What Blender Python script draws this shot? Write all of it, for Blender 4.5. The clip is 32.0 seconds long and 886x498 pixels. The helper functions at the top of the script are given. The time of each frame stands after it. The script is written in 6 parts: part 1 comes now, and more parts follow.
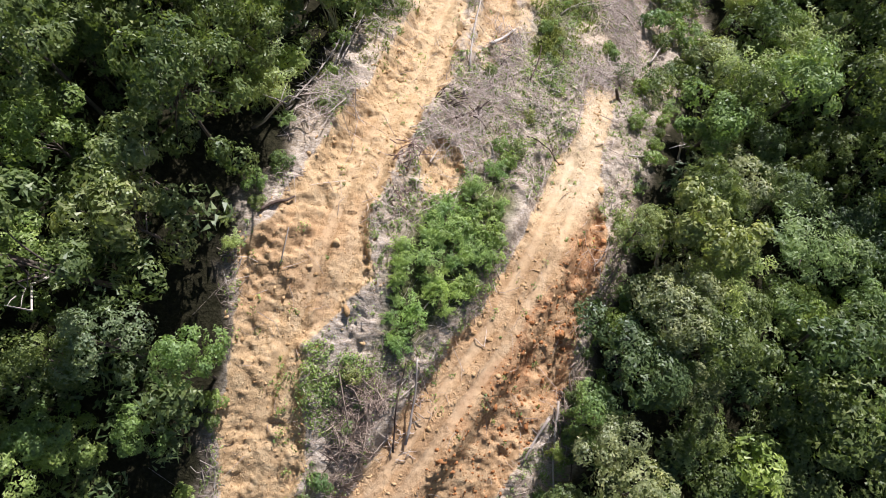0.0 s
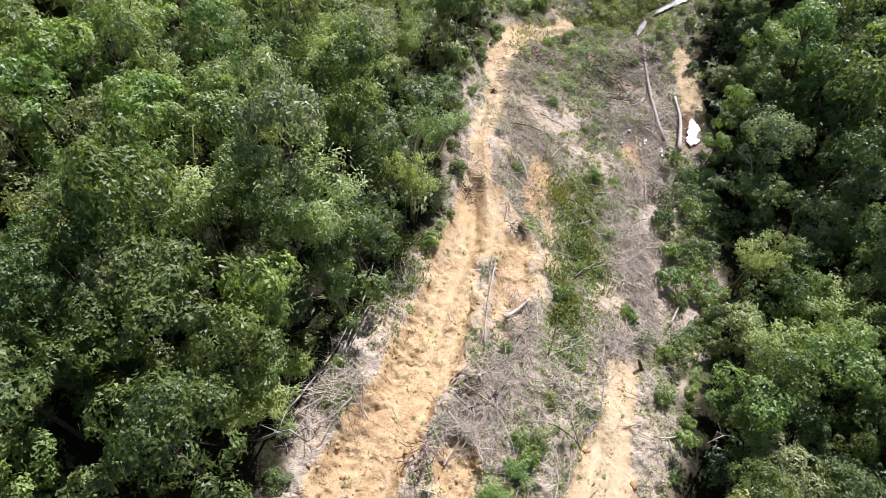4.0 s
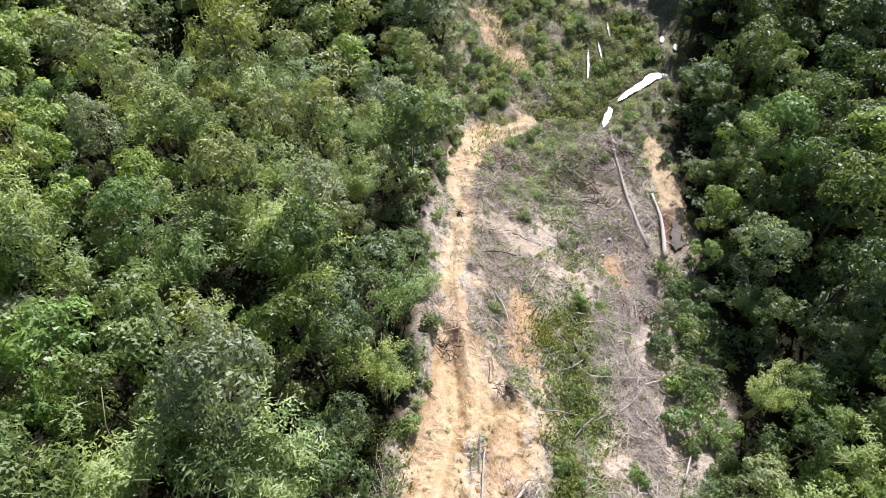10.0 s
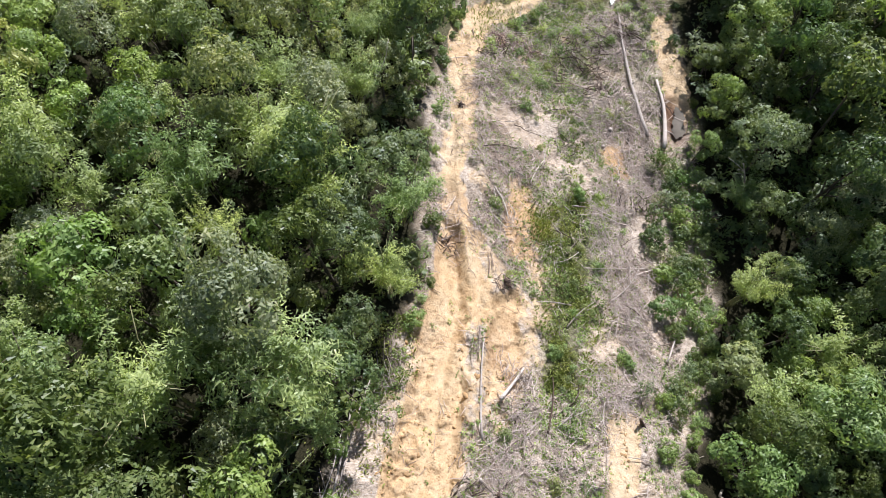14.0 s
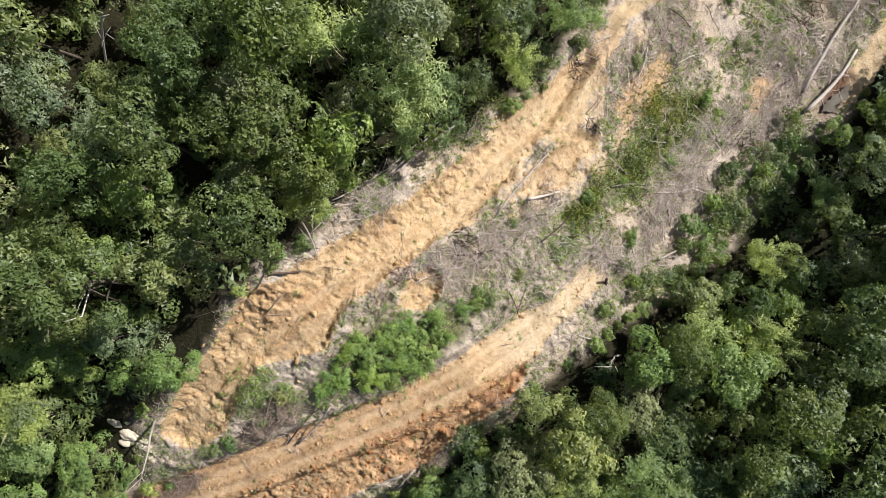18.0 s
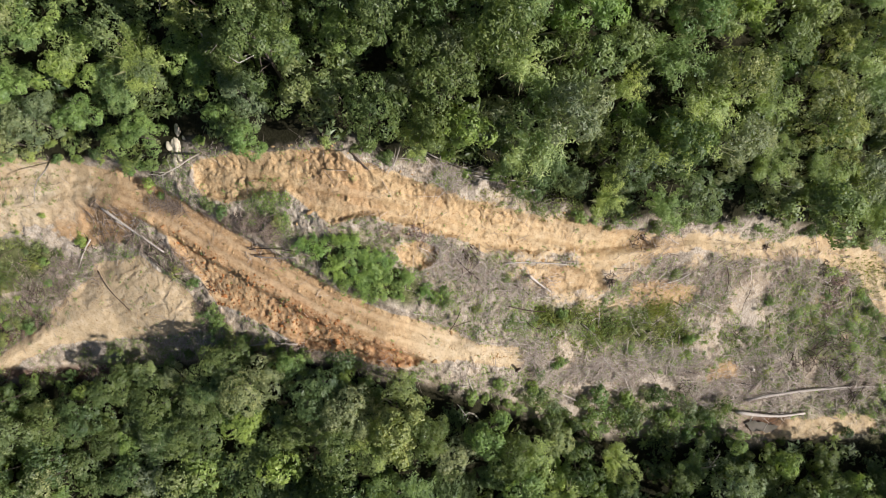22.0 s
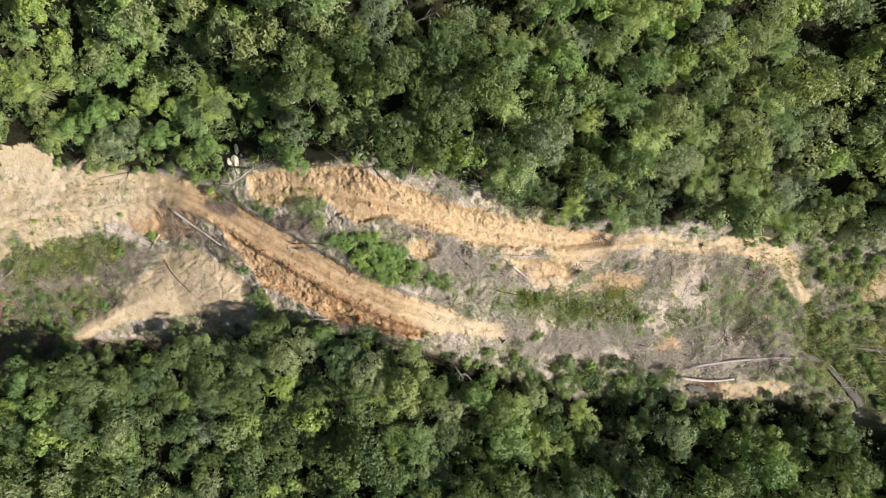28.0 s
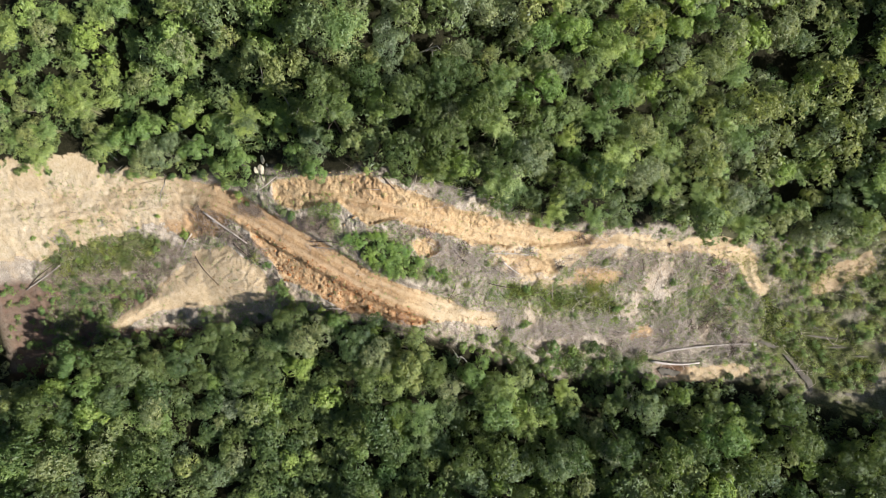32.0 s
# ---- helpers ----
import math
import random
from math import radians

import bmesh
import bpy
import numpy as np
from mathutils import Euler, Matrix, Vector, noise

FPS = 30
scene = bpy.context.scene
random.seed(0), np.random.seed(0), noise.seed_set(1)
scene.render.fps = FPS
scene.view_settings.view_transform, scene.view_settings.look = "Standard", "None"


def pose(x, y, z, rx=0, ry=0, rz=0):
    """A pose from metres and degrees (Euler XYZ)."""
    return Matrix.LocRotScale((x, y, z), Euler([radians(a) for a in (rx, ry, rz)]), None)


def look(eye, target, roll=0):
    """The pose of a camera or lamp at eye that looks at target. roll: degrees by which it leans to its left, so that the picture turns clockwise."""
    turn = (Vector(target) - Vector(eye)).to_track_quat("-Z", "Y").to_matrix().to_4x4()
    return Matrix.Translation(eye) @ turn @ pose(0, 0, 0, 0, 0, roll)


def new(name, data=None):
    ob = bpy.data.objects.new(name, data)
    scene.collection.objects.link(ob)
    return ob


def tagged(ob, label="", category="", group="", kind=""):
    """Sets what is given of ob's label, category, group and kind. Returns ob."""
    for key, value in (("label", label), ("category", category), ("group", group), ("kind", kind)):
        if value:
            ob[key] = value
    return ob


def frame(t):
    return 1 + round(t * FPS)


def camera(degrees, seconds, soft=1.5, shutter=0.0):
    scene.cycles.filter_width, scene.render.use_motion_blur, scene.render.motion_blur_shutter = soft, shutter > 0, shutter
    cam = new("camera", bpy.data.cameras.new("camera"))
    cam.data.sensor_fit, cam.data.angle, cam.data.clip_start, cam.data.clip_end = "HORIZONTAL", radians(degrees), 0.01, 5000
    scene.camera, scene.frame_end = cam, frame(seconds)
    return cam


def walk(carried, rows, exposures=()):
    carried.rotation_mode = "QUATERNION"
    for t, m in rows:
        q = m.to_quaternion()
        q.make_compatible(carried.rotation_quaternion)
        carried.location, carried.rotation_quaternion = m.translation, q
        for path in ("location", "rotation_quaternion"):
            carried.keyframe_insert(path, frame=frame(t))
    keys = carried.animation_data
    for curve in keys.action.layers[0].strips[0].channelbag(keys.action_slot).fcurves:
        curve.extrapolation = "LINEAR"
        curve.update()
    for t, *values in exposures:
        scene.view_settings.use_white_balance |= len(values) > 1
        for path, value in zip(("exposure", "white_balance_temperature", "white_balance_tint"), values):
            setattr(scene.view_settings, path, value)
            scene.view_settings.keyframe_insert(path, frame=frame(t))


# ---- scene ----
cam = camera(69.1, 32.0, soft=0.75)
METRES, EYE, TILT, LEAN, TURN = 100.0, 62.0, -72.0, 0.0, 0.0
ROWS = [
    (0.0, 0.0, 0.0, 0.0, 0.0, 0.0, -0.0),
    (0.5, -0.0009, 0.0004, 0.0013, -0.1, 2.41, -0.06),
    (1.0, -0.0013, 0.0005, 0.0021, -0.11, 5.44, -0.06),
    (1.5, -0.0013, 0.0024, 0.008, -0.05, 7.77, -0.03),
    (2.0, -0.0034, 0.006, 0.0191, -0.12, 9.7, -0.0),
    (2.5, -0.0045, 0.0106, 0.0349, -0.02, 10.42, 0.01),
    (3.0, -0.0066, 0.0165, 0.0551, 0.0, 10.47, 0.01),
    (3.5, -0.0094, 0.0242, 0.0799, -0.03, 10.84, 0.03),
    (4.0, -0.0124, 0.0323, 0.107, -0.14, 14.64, 0.06),
    (4.5, -0.0128, 0.0381, 0.1283, -0.14, 16.94, 0.06),
    (6.5, -0.0197, 0.0448, 0.1547, -0.19, 17.02, 0.09),
    (7.0, -0.0201, 0.0472, 0.1628, -0.17, 17.02, 0.17),
    (7.5, -0.0198, 0.051, 0.1749, -0.13, 17.02, 0.4),
    (8.0, -0.0196, 0.0561, 0.1888, -0.15, 17.06, 0.87),
    (8.5, -0.018, 0.061, 0.2035, -0.08, 17.15, 2.75),
    (9.0, -0.0164, 0.0659, 0.2187, -0.35, 17.21, 4.95),
    (9.5, -0.0137, 0.0708, 0.2334, -1.0, 17.22, 5.84),
    (10.0, -0.012, 0.0758, 0.2474, -1.7, 17.21, 5.82),
    (10.5, -0.0103, 0.08, 0.2609, -1.77, 17.19, 5.89),
    (11.0, -0.0094, 0.0829, 0.2696, -1.76, 17.19, 5.9),
    (11.5, -0.0101, 0.0846, 0.2715, -1.77, 17.18, 5.9),
    (12.0, -0.0114, 0.0858, 0.2713, -1.78, 17.4, 5.9),
    (12.5, -0.0122, 0.0866, 0.2704, -1.77, 17.88, 5.9),
    (13.0, -0.0123, 0.0826, 0.2709, -1.74, 17.7, 5.92),
    (13.5, -0.0109, 0.069, 0.2737, -1.62, 12.12, 5.98),
    (14.0, -0.0113, 0.0532, 0.2793, -1.7, 4.78, 6.03),
    (14.5, -0.0101, 0.0368, 0.2838, -1.67, -2.58, 6.06),
    (15.0, -0.0098, 0.0212, 0.2868, -1.71, -9.77, 6.17),
    (15.5, -0.0087, 0.0047, 0.2924, -1.67, -17.18, 6.19),
    (17.5, -0.0083, -0.062, 0.3135, 3.18, -18.43, -11.36),
    (18.0, -0.0065, -0.0799, 0.3189, 10.58, -20.89, -29.65),
    (18.5, -0.0044, -0.0974, 0.3241, 23.14, -28.87, -46.72),
    (19.0, -0.0024, -0.1217, 0.3291, 33.67, -37.31, -56.3),
    (19.5, -0.0015, -0.139, 0.3352, 32.18, -36.05, -57.03),
    (20.0, -0.0005, -0.1548, 0.3449, 42.49, -45.23, -62.1),
    (20.5, 0.0, -0.1739, 0.3461, 68.56, -69.31, -67.73),
    (21.0, 0.0005, -0.1919, 0.3517, 67.25, -68.1, -69.23),
    (21.5, 0.0006, -0.2092, 0.3579, 66.85, -67.76, -69.68),
    (22.0, 0.0011, -0.227, 0.3636, 67.08, -67.97, -69.66),
    (22.5, 0.002, -0.2444, 0.3692, 67.28, -68.17, -69.63),
    (23.0, 0.0023, -0.2623, 0.375, 67.42, -68.32, -69.66),
    (23.5, 0.0029, -0.2804, 0.3806, 67.53, -68.44, -69.71),
    (24.0, 0.0033, -0.2983, 0.3864, 67.59, -68.53, -69.73),
    (24.5, 0.004, -0.3162, 0.3921, 67.76, -68.68, -69.76),
    (25.0, 0.0044, -0.3343, 0.3978, 67.85, -68.8, -69.78),
    (25.5, 0.0048, -0.3523, 0.4038, 68.03, -68.98, -69.8),
    (27.5, 0.0021, -0.4249, 0.4267, 68.27, -69.47, -69.89),
    (28.0, 0.0024, -0.443, 0.4325, 68.32, -69.51, -69.92),
    (28.5, 0.0027, -0.461, 0.4386, 68.39, -69.59, -69.92),
    (29.0, 0.0031, -0.4791, 0.4446, 68.44, -69.65, -69.93),
    (29.5, 0.0033, -0.4972, 0.4507, 68.49, -69.71, -69.94),
    (30.0, 0.0038, -0.5153, 0.4569, 68.53, -69.76, -69.94),
    (30.5, 0.004, -0.5335, 0.4631, 68.58, -69.82, -69.95),
    (31.0, 0.0043, -0.5516, 0.4692, 68.63, -69.85, -69.96),
    (31.5, 0.0046, -0.5697, 0.4752, 68.65, -69.88, -69.98),
    (32.0, 0.0047, -0.5878, 0.4813, 68.69, -69.92, -70.0),
]
walk(cam, [(t, pose(0, 0, EYE, TILT, LEAN, TURN) @ pose(METRES * x, METRES * y, METRES * z, 90 + pitch, roll, yaw)) for t, x, y, z, yaw, pitch, roll in ROWS], exposures=[(0.0, 0.58, 5950, 21), (4.0, 0.62, 5850, 20), (9.0, 0.68, 5750, 20), (13.5, 0.72, 5750, 20), (15.0, 0.42, 5950, 18), (18.0, 0.44, 6150, 16), (19.0, 0.26, 6200, 17), (20.0, 0.22, 6200, 16), (24.0, 0.34, 6200, 15), (32.0, 0.48, 6080, 13)])

# ---- daylight: late-morning sun ahead of the first view, clear sky ----
SUN_UP, SUN_ROUND = 40.0, 26.5
world = bpy.data.worlds.new("sky")
scene.world = world
world.use_nodes = True
sky = world.node_tree.nodes.new("ShaderNodeTexSky")
sky.sky_type = "NISHITA"
sky.sun_disc = False
sky.sun_elevation, sky.sun_rotation = radians(SUN_UP), radians(SUN_ROUND)
world.node_tree.nodes["Background"].inputs["Strength"].default_value = 0.05
world.node_tree.links.new(sky.outputs[0], world.node_tree.nodes["Background"].inputs["Color"])
sun = new("sun", bpy.data.lights.new("sun", "SUN"))
sun.data.energy, sun.data.angle, sun.data.color = 5.0, radians(0.55), (1.0, 0.97, 0.92)
TO_SUN = Vector((math.sin(radians(SUN_ROUND)) * math.cos(radians(SUN_UP)), math.cos(radians(SUN_ROUND)) * math.cos(radians(SUN_UP)), math.sin(radians(SUN_UP))))
sun.matrix_world = look(TO_SUN * 300, (0, 0, 0))

rng = np.random.default_rng(7)

# ---- materials ----


class Nodes:
    """A small builder for node materials."""

    def __init__(self, name):
        self.mat = bpy.data.materials.new(name)
        self.mat.use_nodes = True
        self.tree = self.mat.node_tree
        self.tree.nodes.clear()
        self.out = self.node("ShaderNodeOutputMaterial")

    def node(self, kind, **values):
        n = self.tree.nodes.new(kind)
        for key, value in values.items():
            n.inputs[key].default_value = value
        return n

    def link(self, a, b):
        self.tree.links.new(a, b)

    def noise(self, scale, detail=4.0, rough=0.6, distort=0.0, where=None):
        n = self.node("ShaderNodeTexNoise", Scale=scale, Detail=detail, Roughness=rough, Distortion=distort)
        if where is not None:
            self.link(where, n.inputs["Vector"])
        return n.outputs["Fac"]

    def ramp(self, fac, stops):
        n = self.node("ShaderNodeValToRGB")
        e = n.color_ramp.elements
        while len(e) < len(stops):
            e.new(0.5)
        for slot, (at, colour) in zip(e, stops):
            slot.position = at
            slot.color = (*colour, 1) if len(colour) == 3 else colour
        self.link(fac, n.inputs[0])
        return n.outputs[0]

    def mix(self, fac, a, b, how="MIX"):
        n = self.node("ShaderNodeMix")
        n.data_type, n.blend_type = "RGBA", how
        for slot, value in ((0, fac), (6, a), (7, b)):
            if isinstance(value, (int, float)):
                n.inputs[slot].default_value = value
            elif isinstance(value, tuple):
                n.inputs[slot].default_value = (*value, 1)
            else:
                self.link(value, n.inputs[slot])
        return n.outputs[2]

    def maths(self, how, a, b=0.5, clamp=False):
        n = self.node("ShaderNodeMath")
        n.operation, n.use_clamp = how, clamp
        for slot, value in ((0, a), (1, b)):
            if isinstance(value, (int, float)):
                n.inputs[slot].default_value = value
            else:
                self.link(value, n.inputs[slot])
        return n.outputs[0]

    def bump(self, height, strength, distance):
        n = self.node("ShaderNodeBump", Strength=strength, Distance=distance)
        self.link(height, n.inputs["Height"])
        return n.outputs[0]

    def surface(self, colour, rough=0.8, normal=None, specular=0.3, leaf=0.0):
        s = self.node("ShaderNodeBsdfPrincipled", Roughness=rough)
        s.inputs["Specular IOR Level"].default_value = specular
        if isinstance(colour, tuple):
            s.inputs["Base Color"].default_value = (*colour, 1)
        else:
            self.link(colour, s.inputs["Base Color"])
        if normal is not None:
            self.link(normal, s.inputs["Normal"])
        shader = s.outputs[0]
        if leaf:
            through_leaf = self.node("ShaderNodeBsdfTranslucent")
            tint = self.mix(1.0, colour, (1.22, 1.28, 0.62), "MULTIPLY")
            self.link(tint, through_leaf.inputs["Color"])
            both = self.node("ShaderNodeMixShader", Fac=leaf)
            self.link(shader, both.inputs[1])
            self.link(through_leaf.outputs[0], both.inputs[2])
            shader = both.outputs[0]
        self.link(shader, self.out.inputs[0])
        return self.mat


def ground_material():
    n = Nodes("hillside_soil")
    at = n.node("ShaderNodeNewGeometry").outputs["Position"]
    soil = n.node("ShaderNodeAttribute")
    soil.attribute_name = "soil"
    cover = n.node("ShaderNodeAttribute")
    cover.attribute_name = "cover"
    s, c = n.node("ShaderNodeSeparateColor"), n.node("ShaderNodeSeparateColor")
    n.link(soil.outputs["Color"], s.inputs[0])
    n.link(cover.outputs["Color"], c.inputs[0])
    wide, mid, fine = n.noise(0.16, 4, 0.6, 0.3, at), n.noise(0.9, 6, 0.7, 0.2, at), n.noise(3.0, 5, 0.66, 0.2, at)
    grit = n.noise(9.0, 4, 0.7, 0.0, at)
    # forest-floor leaf litter, its colour darkened further to paint shade between trees
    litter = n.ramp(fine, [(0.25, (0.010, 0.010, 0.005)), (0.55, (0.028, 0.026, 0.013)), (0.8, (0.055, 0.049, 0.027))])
    dry = n.ramp(fine, [(0.28, (0.13, 0.10, 0.068)), (0.42, (0.34, 0.28, 0.20)), (0.54, (0.50, 0.42, 0.31)), (0.85, (0.59, 0.51, 0.39))])
    dry = n.mix(n.ramp(mid, [(0.42, (0, 0, 0)), (0.62, (0.45, 0.45, 0.45))]), dry, (0.40, 0.31, 0.23))
    dry = n.mix(n.ramp(wide, [(0.44, (0, 0, 0)), (0.62, (0.5, 0.5, 0.5))]), dry, (0.54, 0.40, 0.24))
    for turn, span, shift in ((0.3, 5.0, 0.0), (1.25, 4.0, 9.0), (2.4, 5.5, 21.0)):
        lay = n.node("ShaderNodeMapping")
        lay.inputs["Rotation"].default_value = (0, 0, turn)
        lay.inputs["Location"].default_value = (shift, shift, 0)
        lay.inputs["Scale"].default_value = (1.3, 1.3 * span, 1.3)
        n.link(at, lay.inputs["Vector"])
        twig = n.noise(2.0, 3, 0.6, 0.6, lay.outputs[0])
        dry = n.mix(n.ramp(twig, [(0.58, (0, 0, 0)), (0.66, (0.8, 0.8, 0.8))]), dry, (0.60, 0.53, 0.44))
        dry = n.mix(n.ramp(twig, [(0.33, (0.6, 0.6, 0.6)), (0.40, (0, 0, 0))]), dry, (0.13, 0.098, 0.070))
    yellow = n.ramp(mid, [(0.25, (0.44, 0.29, 0.14)), (0.5, (0.60, 0.425, 0.225)), (0.75, (0.68, 0.53, 0.315))])
    red = n.ramp(mid, [(0.25, (0.25, 0.108, 0.048)), (0.5, (0.46, 0.250, 0.118)), (0.75, (0.60, 0.39, 0.205))])
    pale = n.ramp(mid, [(0.25, (0.54, 0.41, 0.235)), (0.5, (0.67, 0.54, 0.345)), (0.75, (0.75, 0.64, 0.46))])
    bare = n.mix(s.outputs[1], yellow, red)
    bare = n.mix(s.outputs[2], bare, pale)
    bare = n.mix(0.8, bare, n.ramp(fine, [(0.30, (0.50, 0.44, 0.38)), (0.46, (0.92, 0.90, 0.88)), (0.8, (1.0, 1.0, 1.0))]), "MULTIPLY")
    bare = n.mix(0.25, bare, n.ramp(grit, [(0.35, (0.55, 0.5, 0.45)), (0.6, (1.0, 1.0, 1.0))]), "MULTIPLY")
    packed = n.mix(s.outputs[1], (0.62, 0.43, 0.225), (0.56, 0.345, 0.175))
    packed = n.mix(s.outputs[2], packed, (0.68, 0.55, 0.37))
    packed = n.mix(0.35, packed, n.ramp(mid, [(0.3, (0.7, 0.66, 0.6)), (0.6, (1, 1, 1))]), "MULTIPLY")
    bare = n.mix(n.maths("MULTIPLY", soil.outputs["Alpha"], 0.28), bare, packed)
    green = n.ramp(fine, [(0.25, (0.040, 0.042, 0.016)), (0.5, (0.110, 0.118, 0.044)), (0.8, (0.22, 0.205, 0.10))])
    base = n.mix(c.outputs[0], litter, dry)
    base = n.mix(c.outputs[1], base, green)
    edge = n.maths("ADD", s.outputs[0], n.maths("MULTIPLY", n.maths("SUBTRACT", mid, 0.5), 1.2))
    base = n.mix(n.ramp(edge, [(0.38, (0, 0, 0)), (0.58, (1, 1, 1))]), base, bare)
    mud = n.mix(c.outputs[2], base, n.ramp(mid, [(0.3, (0.060, 0.032, 0.020)), (0.65, (0.150, 0.070, 0.040))]))
    relief = n.maths("ADD", n.maths("MULTIPLY", fine, 1.0), n.maths("MULTIPLY", grit, 0.22))
    relief = n.maths("MULTIPLY", relief, n.maths("SUBTRACT", 1.0, n.maths("MULTIPLY", soil.outputs["Alpha"], 0.7)))
    return n.surface(mud, 0.93, n.bump(relief, 0.8, 0.20), 0.06)


def leaf_material(name, dark, mid, light, own=True, gloss=0.46, leaf=0.40):
    """Leaves that differ from plant to plant and from leaf to leaf. own: plants are objects of their own; else each plant's value is stored on its mesh."""
    n = Nodes(name)
    if own:
        plant = n.node("ShaderNodeObjectInfo").outputs["Random"]
    else:
        tint = n.node("ShaderNodeAttribute")
        tint.attribute_name = "plant"
        plant = tint.outputs["Fac"]
    geo = n.node("ShaderNodeNewGeometry")
    each = geo.outputs["Random Per Island"]
    between = lambda a, b, t: tuple(p + (q - p) * t for p, q in zip(a, b))
    colour = n.ramp(each, [(0.0, between(dark, mid, 0.55)), (0.35, between(dark, mid, 0.85)), (0.65, mid), (0.88, between(mid, light, 0.22)), (1.0, between(mid, light, 0.60))])
    shade = n.ramp(plant, [(0.0, (0.70, 0.78, 0.74)), (0.25, (0.88, 0.96, 0.84)), (0.5, (1.02, 1.0, 0.86)), (0.75, (1.12, 1.07, 0.82)), (1.0, (1.08, 1.07, 1.16))])
    colour = n.mix(1.0, colour, shade, "MULTIPLY")
    clump = n.noise(0.35, 3, 0.6, 0.0, geo.outputs["Position"])
    colour = n.mix(1.0, colour, n.ramp(clump, [(0.3, (0.70, 0.76, 0.76)), (0.7, (1.28, 1.22, 1.06))]), "MULTIPLY")
    tuft = n.noise(1.5, 2, 0.6, 0.0, geo.outputs["Position"])
    colour = n.mix(1.0, colour, n.ramp(tuft, [(0.32, (0.80, 0.84, 0.84)), (0.68, (1.18, 1.14, 1.06))]), "MULTIPLY")
    return n.surface(colour, gloss, None, 0.5, leaf)


def wood_material(name, dark, light, scale=6.0, own=False):
    n = Nodes(name)
    geo = n.node("ShaderNodeNewGeometry")
    grain = n.noise(scale, 5, 0.7, 0.4, geo.outputs["Position"])
    pick = n.node("ShaderNodeObjectInfo").outputs["Random"] if own else geo.outputs["Random Per Island"]
    colour = n.ramp(grain, [(0.25, dark), (0.55, tuple((a + b) / 2 for a, b in zip(dark, light))), (0.8, light)])
    colour = n.mix(1.0, colour, n.ramp(pick, [(0.0, (0.75, 0.72, 0.68) if own else (0.48, 0.43, 0.40)), (0.4, (0.9, 0.88, 0.85) if own else (0.82, 0.78, 0.74)), (1.0, (1.2, 1.18, 1.15))]), "MULTIPLY")
    return n.surface(colour, 0.85, n.bump(grain, 0.6, 0.02), 0.2)


def clod_material(name, dark, light):
    n = Nodes(name)
    geo = n.node("ShaderNodeNewGeometry")
    fine = n.noise(7.0, 5, 0.7, 0.0, geo.outputs["Position"])
    colour = n.ramp(fine, [(0.25, dark), (0.6, light), (0.85, tuple(min(1, v * 1.15) for v in light))])
    colour = n.mix(1.0, colour, n.ramp(geo.outputs["Random Per Island"], [(0.0, (0.7, 0.66, 0.62)), (0.6, (1, 1, 1)), (1.0, (1.15, 1.2, 1.3))]), "MULTIPLY")
    return n.surface(colour, 0.95, n.bump(fine, 0.8, 0.06), 0.12)


def water_material():
    n = Nodes("shallow_water")
    at = n.node("ShaderNodeNewGeometry").outputs["Position"]
    ripple = n.noise(2.2, 3, 0.5, 0.0, at)
    s = n.node("ShaderNodeBsdfPrincipled", Roughness=0.12)
    n.link(n.ramp(n.noise(0.5, 3, 0.5, 0.0, at), [(0.3, (0.10, 0.085, 0.06)), (0.7, (0.20, 0.175, 0.135))]), s.inputs["Base Color"])
    s.inputs["IOR"].default_value = 1.33
    s.inputs["Specular IOR Level"].default_value = 0.6
    n.link(n.bump(ripple, 0.35, 0.05), s.inputs["Normal"])
    n.link(s.outputs[0], n.out.inputs[0])
    return n.mat


SOIL = ground_material()
WATER = water_material()
BROAD = ((0.104, 0.166, 0.061), (0.264, 0.360, 0.134), (0.491, 0.569, 0.275))
FINE = ((0.115, 0.153, 0.095), (0.297, 0.337, 0.205), (0.551, 0.559, 0.404))
CANE = ((0.142, 0.194, 0.073), (0.354, 0.435, 0.170), (0.607, 0.664, 0.349))
BIG = ((0.126, 0.161, 0.068), (0.307, 0.359, 0.171), (0.572, 0.571, 0.383))
BRIGHT = ((0.142, 0.195, 0.058), (0.324, 0.424, 0.142), (0.511, 0.603, 0.274))
# BROAD at about 0.6: the forest's shade put into the leaf colour
DARK_SHADED = ((0.061, 0.099, 0.041), (0.160, 0.214, 0.083), (0.341, 0.380, 0.192))
OLIVE = ((0.138, 0.162, 0.071), (0.334, 0.371, 0.175), (0.533, 0.557, 0.343))
LEAF_OWN = {k: leaf_material(k + "_leaves", *v) for k, v in dict(broad=BROAD, fine=FINE, cane=CANE, big=BIG, bright=BRIGHT, olive=OLIVE, dark_shaded=DARK_SHADED).items()}
FERN = ((0.144, 0.214, 0.069), (0.308, 0.429, 0.145), (0.552, 0.675, 0.272))
LEAF_OWN["fern"] = leaf_material("fern_leaves", *FERN)
LEAF_WOOD = {k: leaf_material(k + "_canopy", *v, own=False) for k, v in dict(broad=BROAD, fine=FINE, cane=CANE, big=BIG, bright=BRIGHT, olive=OLIVE, dark_shaded=DARK_SHADED).items()}
GRASS = leaf_material("grass_blades", (0.120, 0.150, 0.040), (0.250, 0.290, 0.095), (0.440, 0.430, 0.210), own=False)
BARK = wood_material("tree_bark", (0.06, 0.045, 0.033), (0.22, 0.19, 0.155), 4.0)
DEAD = wood_material("dry_sticks", (0.38, 0.32, 0.26), (0.71, 0.63, 0.54), 3.0)
CULM = wood_material("bamboo_culms", (0.20, 0.22, 0.09), (0.46, 0.44, 0.24), 2.0)
